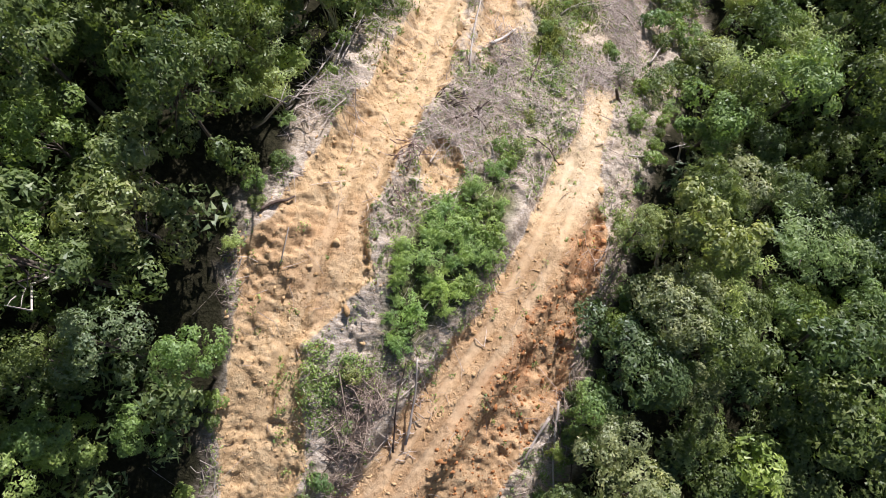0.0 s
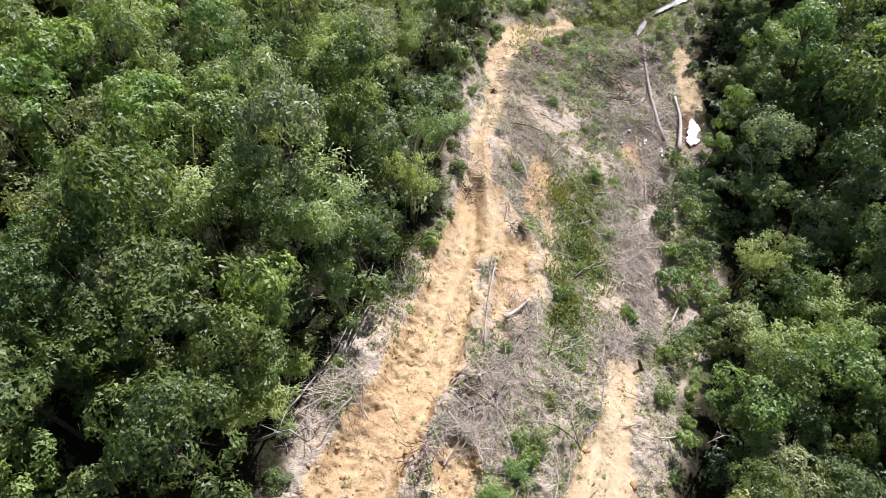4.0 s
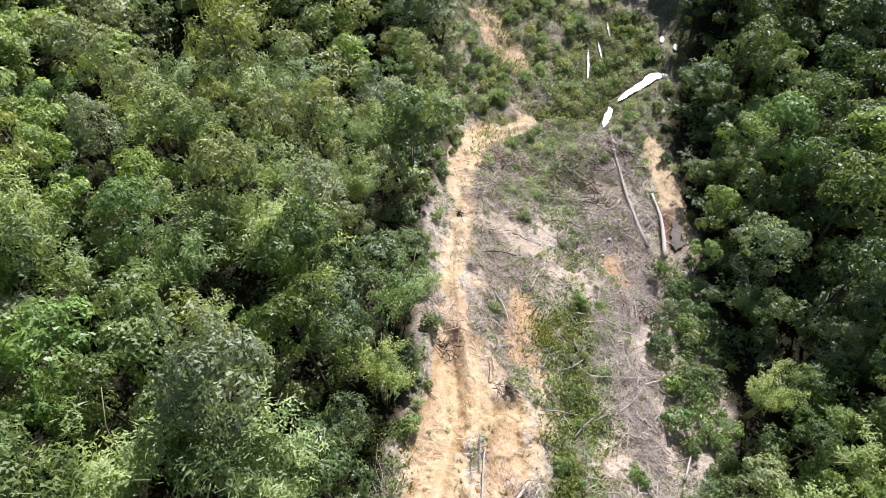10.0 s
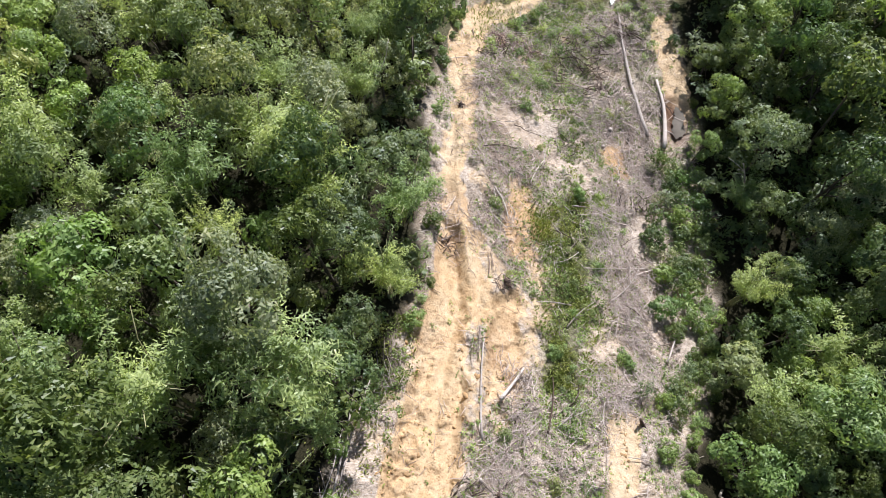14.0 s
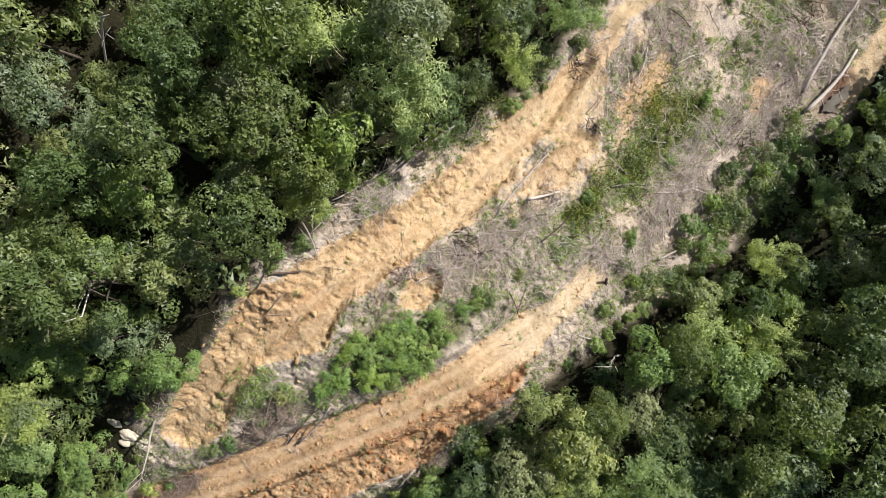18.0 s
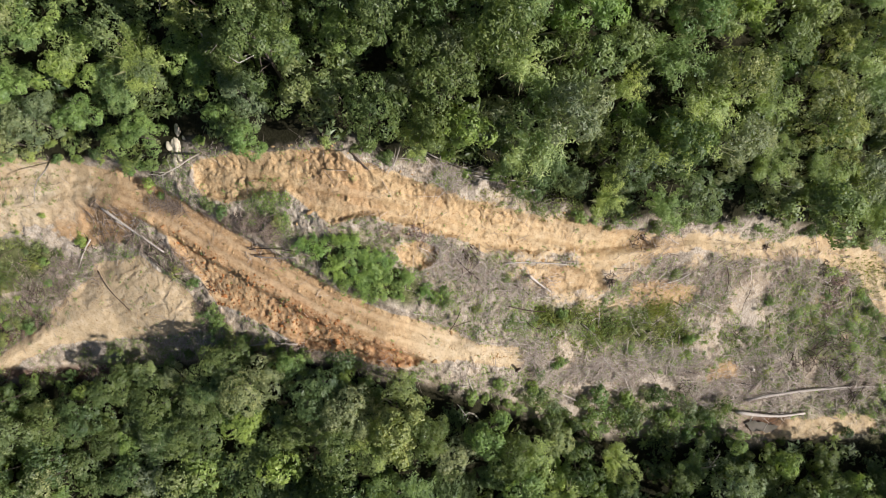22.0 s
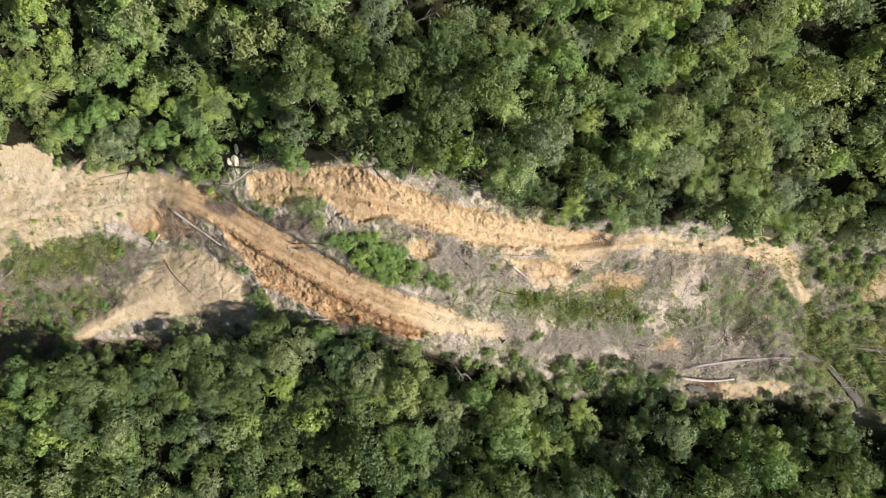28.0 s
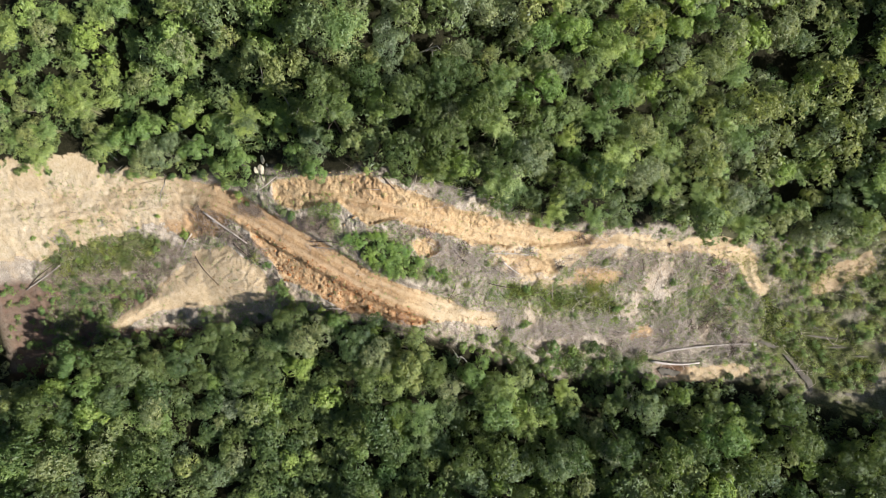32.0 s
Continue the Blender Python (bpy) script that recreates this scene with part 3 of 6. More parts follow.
def mesh_of(name, verts, faces, material, smooth=False):
    me = bpy.data.meshes.new(name)
    verts, faces = np.ascontiguousarray(verts, np.float32), np.ascontiguousarray(faces, np.int32)
    me.vertices.add(len(verts))
    me.vertices.foreach_set("co", verts.ravel())
    me.loops.add(faces.size)
    me.loops.foreach_set("vertex_index", faces.ravel())
    me.polygons.add(len(faces))
    me.polygons.foreach_set("loop_start", np.arange(0, faces.size, faces.shape[1], dtype=np.int32))
    if smooth:
        me.polygons.foreach_set("use_smooth", np.ones(len(faces), bool))
    for m in material if isinstance(material, (list, tuple)) else [material]:
        me.materials.append(m)
    me.update(calc_edges=True)
    return me


def join(pieces):
    """Several (verts, faces) as one."""
    verts, faces, start = [], [], 0
    for v, f in pieces:
        verts.append(v)
        faces.append(f + start)
        start += len(v)
    return np.concatenate(verts), np.concatenate(faces)


def thing(name, label, category, group="", kind="", at=(0, 0, 0), turn=0.0, size=1.0):
    ob = tagged(new(name), label, category, group, kind)
    ob.matrix_basis = Matrix.LocRotScale(at, Euler((0, 0, turn)), (size, size, size))
    return ob


def part(name, verts, faces, material, parent, label="", smooth=False):
    ob = new(name, mesh_of(name, verts, faces, material, smooth))
    ob.parent = parent
    return tagged(ob, label)


def tube(points, radii, sides=7, wobble=0.0):
    """A tapered, closed limb through the points."""
    points, rings = np.array(points, float), []
    for k, (c, r) in enumerate(zip(points, radii)):
        d = points[min(k + 1, len(points) - 1)] - points[max(k - 1, 0)]
        d = d / (np.linalg.norm(d) + 1e-9)
        a = np.cross(d, (0, 0, 1.0) if abs(d[2]) < 0.9 else (1.0, 0, 0))
        a /= np.linalg.norm(a)
        b = np.cross(d, a)
        ang = np.arange(sides) / sides * 2 * np.pi
        rr = r * (1 + wobble * rng.uniform(-1, 1, sides))
        rings.append(c + (np.cos(ang) * rr)[:, None] * a + (np.sin(ang) * rr)[:, None] * b)
    v = np.concatenate(rings + [points[:1], points[-1:]])
    n, faces = len(points), []
    for k in range(n - 1):
        for j in range(sides):
            i = (j + 1) % sides
            faces.append((k * sides + j, k * sides + i, (k + 1) * sides + i, (k + 1) * sides + j))
    for j in range(0, sides):
        i = (j + 1) % sides
        faces.append((i, j, n * sides, n * sides))
        faces.append(((n - 1) * sides + j, (n - 1) * sides + i, n * sides + 1, n * sides + 1))
    quads = np.array([f for f in faces if f[2] != f[3]])
    tris = np.array([f[:3] for f in faces if f[2] == f[3]])
    return v, np.concatenate([quads[:, [0, 1, 2]], quads[:, [0, 2, 3]], tris])


def leaves(centres, outward, length, width, fold=0.22, jitter=0.42):
    """One folded, pointed blade at each centre, as four corners."""
    n = len(centres)
    normal = outward + jitter * rng.normal(size=(n, 3)) + (0, 0, 0.35)
    normal /= np.linalg.norm(normal, axis=1)[:, None]
    along = rng.normal(size=(n, 3))
    along -= (along * normal).sum(1)[:, None] * normal
    along /= np.linalg.norm(along, axis=1)[:, None] + 1e-9
    across = np.cross(normal, along)
    ll, ww = length * rng.uniform(0.65, 1.3, (n, 1)), width * rng.uniform(0.7, 1.25, (n, 1))
    tip_drop = -normal * fold * ll
    v = np.stack([centres - along * ll * 0.5, centres + across * ww * 0.5 + normal * 0.1 * ww, centres + along * ll * 0.5 + tip_drop, centres - across * ww * 0.5 + normal * 0.1 * ww], 1)
    return v.reshape(-1, 3), np.arange(4 * n).reshape(-1, 4)


def leaflets(centres, outward, length, width, jitter=0.38, hang=0.0):
    """One pointed blade of three corners at each centre, turned outward; hang draws the tips down."""
    n = len(centres)
    normal = outward + jitter * rng.normal(size=(n, 3)) + (0, 0, 0.25)
    normal /= np.linalg.norm(normal, axis=1)[:, None]
    along = rng.normal(size=(n, 3)) + hang * (outward * 0.6 + np.array([0, 0, -1.0]))
    along -= (along * normal).sum(1)[:, None] * normal
    along /= np.linalg.norm(along, axis=1)[:, None] + 1e-9
    across = np.cross(normal, along)
    ll, ww = length * rng.uniform(0.65, 1.35, (n, 1)), width * rng.uniform(0.7, 1.25, (n, 1))
    root = centres - along * ll * 0.4
    v = np.stack([root + across * ww * 0.5, centres + along * ll * 0.6 - normal * 0.15 * ll, root - across * ww * 0.5], 1)
    return v.reshape(-1, 3), np.arange(3 * n).reshape(-1, 3)


def tufted(hub, size, away, tufts, each, length, width, spread, squash=(1.1, 1.1, 0.86)):
    """Leaves in tufts over the outside of rounded lobes, with gaps between the tufts."""
    lobes = len(hub)
    way = rng.normal(size=(lobes, tufts, 3)) + away[:, None, :]
    way[..., 2] = np.abs(way[..., 2]) - 0.30
    way /= np.linalg.norm(way, axis=2)[..., None]
    c = hub[:, None, :] + way * size[:, None, None] * (1 + rng.normal(0, 0.13, (lobes, tufts, 1))) * np.array(squash)
    off = rng.normal(size=(lobes, tufts, each, 3)) * spread * rng.uniform(0.6, 1.35, (lobes, tufts, 1, 1))
    off -= 0.6 * (off * way[:, :, None, :]).sum(-1)[..., None] * way[:, :, None, :]
    out = way[:, :, None, :] + off * (0.5 / spread) * 0.6
    return leaflets((c[:, :, None, :] + off).reshape(-1, 3), out.reshape(-1, 3), length, width)


def plumes(radius, top, low, count=17, tufts=24, each=9):
    """Arching canes that end in feathery, drooping plumes of narrow leaves."""
    pieces, tips = [], []
    for k in range(count):
        a, r, h = k * 2.39996 + rng.normal(0, 0.25), radius * rng.uniform(0.35, 1.25), top * rng.uniform(0.78, 1.08)
        q = rng.uniform(0.42, 1.0, tufts) ** 0.8
        d = np.array([math.cos(a), math.sin(a)])
        c = np.stack([r * q ** 2 * d[0], r * q ** 2 * d[1], h * (1.12 * q - 0.30 * q ** 4)], 1)
        c += rng.normal(size=c.shape) * (0.12 + 0.34 * (1.05 - q))[:, None] * radius * 0.42
        off = rng.normal(size=(tufts, each, 3)) * 0.16
        out = np.array([d[0] * 0.5, d[1] * 0.5, 0.9]) + off * 1.2
        pieces.append(leaflets((c[:, None, :] + off).reshape(-1, 3), out.reshape(-1, 3), 0.27, 0.078, 0.4, 0.8))
        tips.append(c[np.argmax(q)])
    v, f = join(pieces)
    return v, f, np.array(tips)


def crown(kind, radius, top, low):
    """Leaves of one plant of unit kind: tufted lobes on an uneven dome between the heights low and top."""
    if kind == "cane":
        return plumes(radius, top, low)
    lobes, tufts, each, length, width = dict(broad=(11, 36, 9, 0.25, 0.13), fine=(15, 32, 8, 0.21, 0.11), big=(11, 34, 8, 0.27, 0.17), olive=(13, 26, 7, 0.25, 0.12), dark_shaded=(12, 36, 9, 0.24, 0.125), bright=(9, 34, 9, 0.25, 0.13))[kind]
    ang = rng.uniform(0, 2 * np.pi) + np.arange(lobes) * 2.39996 + rng.normal(0, 0.3, lobes)
    u = np.sqrt((np.arange(lobes) + 0.35) / lobes)
    swell = 1 + 0.26 * np.sin(2 * ang + rng.uniform(0, 6)) + 0.20 * np.sin(3 * ang + rng.uniform(0, 6))
    r = 0.80 * radius * u * swell
    size = radius * rng.uniform(0.22, 0.42, lobes)
    z = low + size + (top - low - 1.7 * size) * np.sqrt(np.clip(1 - (0.94 * u) ** 2, 0.03, 1)) * rng.uniform(0.74, 1.06, lobes)
    skirt = lobes // 3
    low_ang, low_r = rng.uniform(0, 2 * np.pi, skirt), radius * rng.uniform(0.45, 0.95, skirt)
    r, ang, u = np.concatenate([r, low_r]), np.concatenate([ang, low_ang]), np.concatenate([u, low_r / radius])
    z, size = np.concatenate([z, low * 0.25 + (top - low) * rng.uniform(0.05, 0.42, skirt) + 0.5]), np.concatenate([size, radius * rng.uniform(0.20, 0.36, skirt)])
    odd_one = rng.integers(0, lobes, 2)
    r[odd_one] *= rng.uniform(1.1, 1.4, 2)
    z[odd_one] += rng.uniform(-0.06, 0.12, 2) * top
    hub = np.stack([r * np.cos(ang), r * np.sin(ang), z], 1)
    away = np.stack([np.cos(ang), np.sin(ang), 0 * ang], 1) * u[:, None] * 0.7
    v, f = tufted(hub, size, away, tufts, each, length, width, 0.7 * length)
    return v, f, hub


def trunk_and_limbs(hub, low, radius, sides=6, limbs=7):
    """A leaning, tapered trunk with limbs out to some of the clumps."""
    lean = rng.normal(0, 0.06, 2)
    top = hub[:, 2].max() * 0.82
    pts = [(lean[0] * h * 1.2 + 0.05 * math.sin(h), lean[1] * h, h) for h in np.linspace(-0.4, top, 5)]
    pieces = [tube(pts, np.linspace(radius, radius * 0.3, 5), sides)]
    for k in rng.choice(len(hub), min(limbs, len(hub)), replace=False):
        h = top * rng.uniform(0.45, 0.85)
        a = np.array([lean[0] * h * 1.2, lean[1] * h, h])
        b = hub[k]
        m = (a + b) / 2 + (0, 0, 0.25)
        pieces.append(tube([a, m, b], [radius * 0.42, radius * 0.28, radius * 0.1], 4))
    return join(pieces)


# ---- the ground: one sheet, fine where the strip is, coarse to the horizon ----


def lines(a, b, near, far, fine, reach):
    """Grid lines: close together between near and far, wider out to a and b, then ever wider."""
    mid = np.concatenate([np.arange(a, near, 0.38), np.arange(near, far, fine), np.arange(far, b, 0.33)])
    gap, low, high = 0.38, mid[0], mid[-1]
    lows, highs = [], []
    while low > -reach:
        gap *= 1.28
        low -= gap
        high += gap
        lows.append(low)
        highs.append(high)
    return np.concatenate([lows[::-1], mid, highs])


GRID_X, GRID_Y = lines(-27.0, 43.0, -18.0, 17.0, 0.14, 1500.0), lines(-66.0, 113.0, -16.0, 46.0, 0.14, 1500.0)
GRID_Z = height(*np.meshgrid(GRID_X, GRID_Y))


def build_ground():
    gx, gy = GRID_X, GRID_Y
    x, y = np.meshgrid(gx, gy)
    p = plan(x, y)
    z = GRID_Z
    nx, ny = len(gx), len(gy)
    i = np.arange(nx * ny).reshape(ny, nx)
    faces = np.stack([i[:-1, :-1], i[:-1, 1:], i[1:, 1:], i[1:, :-1]], -1).reshape(-1, 4)
    me = mesh_of("ground", np.stack([x, y, z], -1).reshape(-1, 3), faces, SOIL, True)
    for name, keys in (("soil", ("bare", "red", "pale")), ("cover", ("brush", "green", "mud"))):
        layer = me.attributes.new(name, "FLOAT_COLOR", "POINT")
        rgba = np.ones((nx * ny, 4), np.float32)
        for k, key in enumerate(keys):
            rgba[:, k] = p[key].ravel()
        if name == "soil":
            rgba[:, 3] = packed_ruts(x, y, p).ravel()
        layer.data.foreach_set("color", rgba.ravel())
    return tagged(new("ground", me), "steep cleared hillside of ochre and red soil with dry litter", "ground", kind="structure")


build_ground()


def rest(x, y):
    """The height of the built ground, between its grid points."""
    x, y = np.asarray(x, float), np.asarray(y, float)
    i = np.clip(np.searchsorted(GRID_X, x) - 1, 0, len(GRID_X) - 2)
    j = np.clip(np.searchsorted(GRID_Y, y) - 1, 0, len(GRID_Y) - 2)
    u = (x - GRID_X[i]) / (GRID_X[i + 1] - GRID_X[i])
    v = (y - GRID_Y[j]) / (GRID_Y[j + 1] - GRID_Y[j])
    return (GRID_Z[j, i] * (1 - u) + GRID_Z[j, i + 1] * u) * (1 - v) + (GRID_Z[j + 1, i] * (1 - u) + GRID_Z[j + 1, i + 1] * u) * v


def z_at(x, y):
    return float(rest(x, y))


# ---- standing water in the boggy valley ----


def pool(name, ring, label, level=None):
    """A shallow sheet of water with an uneven outline along a line of (x, y, half width)."""
    pts, left, right = np.array(ring, float), [], []
    fine = []
    for a, b in zip(pts, pts[1:]):
        fine += [a + (b - a) * t for t in np.linspace(0, 1, 9)[:-1]]
    fine = np.array(fine + [pts[-1]])
    for k, (x, y, w) in enumerate(fine):
        d = fine[min(k + 1, len(fine) - 1), :2] - fine[max(k - 1, 0), :2]
        d /= np.linalg.norm(d) + 1e-9
        nrm = np.array([d[1], -d[0]])
        end = min(1.0, (k + 0.15) / 3, (len(fine) - 1 - k + 0.15) / 3)
        left.append((*(np.array([x, y]) + nrm * w * end * rng.uniform(0.7, 1.25)), 0))
        right.append((*(np.array([x, y]) - nrm * w * end * rng.uniform(0.7, 1.25)), 0))
    v = np.array(left + right)
    v[:, 2] = (np.max(rest(fine[:, 0], fine[:, 1])) if level is None else level) + 0.05
    n = len(left)
    f = np.array([(k, k + 1, n + k + 1, n + k) for k in range(n - 1)])
    return tagged(new(name, mesh_of(name, v, f, WATER, True)), label, "water", kind="structure")


for k, (line, label) in enumerate(WATERS):
    pool("water_%d" % (k + 1), line, label, pool_level(line) + 0.02)

# ---- trees ----

KINDS = ["broad", "fine", "cane", "big", "bright", "olive", "dark_shaded"]
TREE_LABEL = dict(broad="dark green broadleaf tree at the edge of the clearing", fine="grey-green small-leaved tree in the forest edge", cane="tall arching bamboo clump crowding the forest edge", big="pale green tree with large drooping leaves", bright="fresh yellow-green young tree in the forest", olive="olive-brown sparse-leaved tree by the clearing", dark_shaded="dense-leaved tree at the forest edge with shade in its leaf colour")


def template(kind):
    top, low, radius = dict(broad=(8.4, 3.2, 2.3), fine=(8.8, 3.0, 2.2), cane=(8.2, 2.0, 2.3), big=(7.6, 3.4, 2.2), bright=(6.6, 2.6, 1.8), olive=(7.8, 2.6, 2.1), dark_shaded=(8.8, 2.8, 2.4))[kind]
    v, f, hub = crown(kind, radius, top, low)
    if kind == "cane":
        wood = []
        for k in range(9):
            a = rng.uniform(0, 2 * np.pi)
            r = radius * rng.uniform(0.5, 1.45)
            foot = rng.normal(0, 0.25, 2)
            pts = [(foot[0] + r * q * q * math.cos(a), foot[1] + r * q * q * math.sin(a), top * (1.08 * q - 0.26 * q ** 4)) for q in np.linspace(-0.02, 1.0, 5)]
            wood.append(tube(pts, [0.05, 0.05, 0.045, 0.035, 0.015], 4))
        wood = join(wood)
    else:
        wood = trunk_and_limbs(hub, low, 0.15)
    return v, f, wood


TEMPLATES = {k: [template(k) for _ in range(4)] for k in KINDS}


def thinned(v, f, wood, share, grow):
    """The same plant with fewer, larger leaves."""
    q = v.reshape(-1, 3, 3)[rng.uniform(size=len(f)) < share]
    mid = q.mean(1, keepdims=True)
    q = mid + (q - mid) * grow
    return q.reshape(-1, 3), np.arange(3 * len(q)).reshape(-1, 3), wood


THINNED = {k: [thinned(*t, 0.72, 1.06) for t in TEMPLATES[k]] for k in KINDS}
SPARSE = {k: [thinned(*t, 0.32, 1.6) for t in TEMPLATES[k]] for k in KINDS}


def forest_spots():
    """Where trees stand: a jittered grid over the forest, with (x, y, crown scale, kind)."""
    gx, gy = np.meshgrid(np.arange(-84, 86, 4.0), np.arange(-78, 152, 4.0))
    x = (gx + rng.uniform(-1.75, 1.75, gx.shape)).ravel()
    y = (gy + rng.uniform(-1.35, 1.35, gy.shape)).ravel()
    size = np.clip(rng.lognormal(0.12, 0.26, x.shape), 0.62, 1.55)
    clear = inside(x, y, CLEARING)
    seen = (np.abs(x) < 54 + np.clip(y - 20, 0, 90) * 0.28)
    keep = (clear < np.where(x > np.interp(y, [-75, 0, 45, 112], [-20, -4, 8, 22]), np.interp(y, [10, 30], [-0.6, -1.2]), np.interp(y, [36, 50], [-0.75, -1.25])) * size) & seen & (rng.uniform(size=x.shape) < 0.95)
    return x[keep], y[keep], size[keep], clear[keep]


SINGLED_OUT = [(-18.7, 14.1, 1.15, 3), (-24.3, 0.7, 1.0, 4), (-20.0, 1.7, 0.75, 4), (-20.2, 6.5, 1.1, 1), (-16.2, 5.4, 0.85, 0), (27.2, 23.7, 1.3, 1), (12.6, 3.8, 0.9, 0), (15.1, 10.9, 0.6, 4), (16.2, 18.0, 0.9, 5), (-25.6, 1.4, 1.05, 4), (-18.5, 17.4, 1.0, 3), (14.2, -33.6, 0.7, 4), (34.2, 47.0, 0.85, 5), (32.0, 63.8, 0.6, 0), (-18.8, 67.1, 1.2, 5), (-30.0, 66.0, 1.1, 4), (-32.1, 71.0, 1.2, 4), (39.6, 51.1, 1.2, 1), (-33.5, 76.0, 1.0, 4)]
TX, TY, TS, TC = forest_spots()
away = np.ones(len(TX), bool)
for x, y, size, k in SINGLED_OUT:
    away &= np.hypot(TX - x, TY - y) > 2.4 * size
away &= np.abs(to_line(TX, TY, [(-20.0, -5.4), (-14.6, -8.0)])[0]) > 2.7
extra = np.array(SINGLED_OUT)
TX, TY, TS = (np.concatenate([a[away], extra[:, c]]) for c, a in enumerate((TX, TY, TS)))
TC = np.concatenate([TC[away], np.full(len(extra), 5.0)])
TZ = rest(TX, TY)
patch = rough_noise(TX, TY, 16.0, 3, 71)
patch2 = rough_noise(TX, TY, 9.0, 3, 77)
west = TX < np.interp(TY, [-75, 0, 45, 112], [-20, -4, 8, 22])
odd = rng.uniform(size=TX.shape)
TK = np.where(west & (TY > 25), np.where(patch > 0.47, 2, np.where(patch2 > 0.54, 0, 1)), np.where(patch2 > 0.60, 5, np.where(patch > 0.50, 1, 0)))
# bamboo and olive mixed in here, also to paint the slope as sunlit
TK = np.where(west & (TY > 58) & (odd > 0.45), np.where(odd > 0.75, 2, 5), TK)
TK = np.where(odd < 0.06, 4, np.where(odd < 0.09, 3, np.where(odd < 0.20, rng.integers(0, 3, TX.shape), TK)))
TK = np.where((TX < -20) & (TY < -2) & (odd > 0.18), np.where(odd > 0.55, 2, np.where(odd > 0.36, 4, 5)), TK)
# shade-darkened leaf kind for the dim parts of the west and east forest
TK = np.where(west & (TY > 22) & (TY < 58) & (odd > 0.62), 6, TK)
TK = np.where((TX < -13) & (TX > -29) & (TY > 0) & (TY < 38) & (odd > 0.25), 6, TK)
TK = np.where((TX <= -29) & (TY > -10) & (TY < 45) & (odd > 0.4), np.where(odd > 0.7, 2, 5), TK)
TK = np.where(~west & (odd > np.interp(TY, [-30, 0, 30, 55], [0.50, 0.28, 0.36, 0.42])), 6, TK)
TK = np.where((TX < -19) & (TY > 44) & (odd > 0.3), np.where(odd > 0.78, 4, np.where(odd > 0.55, 5, 2)), TK)
TK = np.where((TX < -25) & (TY > 52) & (odd > 0.45), np.where(odd > 0.72, 5, 4), TK)
TK = np.where(west & (TY > 20) & (TK == 2) & (rng.uniform(size=TX.shape) < 0.45), 1, TK)
TK[-len(extra):] = extra[:, 3].astype(int)
TALL = np.where(west, np.interp(TY, [-60, 0, 10, 40, 60, 90], [0.95, 1.0, 1.22, 1.22, 1.12, 1.0]), np.interp(TY, [-60, -42, -30, -5, 6, 20, 60, 90], [1.35, 1.05, 0.66, 0.64, 0.85, 1.0, 1.0, 0.85])) * rng.uniform(0.66, 1.22, len(TX))
order = np.argsort(-TC)
single = np.zeros(len(TX), bool)
single[order[:300]] = True


def build_trees():
    models = {}
    for k in KINDS:
        models[k] = []
        for v, f, (wv, wf) in TEMPLATES[k]:
            crown_mesh = mesh_of("crown", v, f, LEAF_OWN[k])
            trunk_mesh = mesh_of("trunk", wv, wf, BARK, True)
            if k == "cane":
                count = len(wv) // 9
                trunk_mesh = [mesh_of("cane", wv[j * count:(j + 1) * count], wf[(wf // count == j).all(1)] - j * count, CULM, True) for j in range(9)]
            models[k].append((crown_mesh, trunk_mesh))
    for i in np.flatnonzero(single):
        k = KINDS[TK[i]]
        name = "bamboo_clump" if k == "cane" else "tree"
        ob = thing(name, TREE_LABEL[k], "bamboo" if k == "cane" else "tree", "trees along the clearing", at=(TX[i], TY[i], TZ[i] - 0.1), turn=rng.uniform(0, 6.28), size=TS[i])
        ob.scale.z *= TALL[i]
        ob.rotation_euler.x, ob.rotation_euler.y = rng.normal(0, 0.06, 2)
        c, t = models[k][rng.integers(4)]
        for nm, me in (("trunk", t), ("crown", c)):
            for piece in me if isinstance(me, list) else [me]:
                p = new("cane" if k == "cane" and nm == "trunk" else nm, piece)
                p.parent = ob
    for kk, k in enumerate(KINDS):
        chosen = np.flatnonzero(~single & (TK == kk))
        vs, fs, tint, start, wood = [], [], [], 0, []
        for i in chosen:
            near_strip = -34 < TX[i] < 44 and 12 < TY[i] < 84
            v, f, (wv, wf) = (THINNED if near_strip else SPARSE)[k][rng.integers(4)]
            a = rng.uniform(0, 6.28)
            turn = np.array([[math.cos(a), -math.sin(a), 0], [math.sin(a), math.cos(a), 0], [0, 0, 1]]) * TS[i]
            turn[2, 2] *= TALL[i]
            vs.append(v @ turn.T + (TX[i], TY[i], TZ[i] - 0.1))
            fs.append(f + start)
            start += len(v)
            tint.append(np.full(len(v), rng.uniform(), np.float32))
            wood.append((wv[:32] @ turn.T + (TX[i], TY[i], TZ[i] - 0.1), wf[(wf < 30).all(1)]))
        if not len(chosen):
            continue
        me = mesh_of("woods", np.concatenate(vs), np.concatenate(fs), LEAF_WOOD[k])
        layer = me.attributes.new("plant", "FLOAT", "POINT")
        layer.data.foreach_set("value", np.concatenate(tint))
        tagged(new("woods", me), dict(broad="dense dark green broadleaf forest canopy", fine="dense grey-green small-leaved forest canopy", cane="dense arching bamboo thicket canopy", big="large-leaved pale trees within the forest", bright="yellow-green young trees within the forest", olive="olive-brown trees within the forest", dark_shaded="trees within the forest with shade in their leaf colour")[k], "forest", kind="stuff")
        wv, wf = join(wood)
        tagged(new("forest_trunks", mesh_of("forest_trunks", wv, wf, BARK, True)), "shaded tree trunks under the forest canopy", "trunks", kind="stuff")


build_trees()


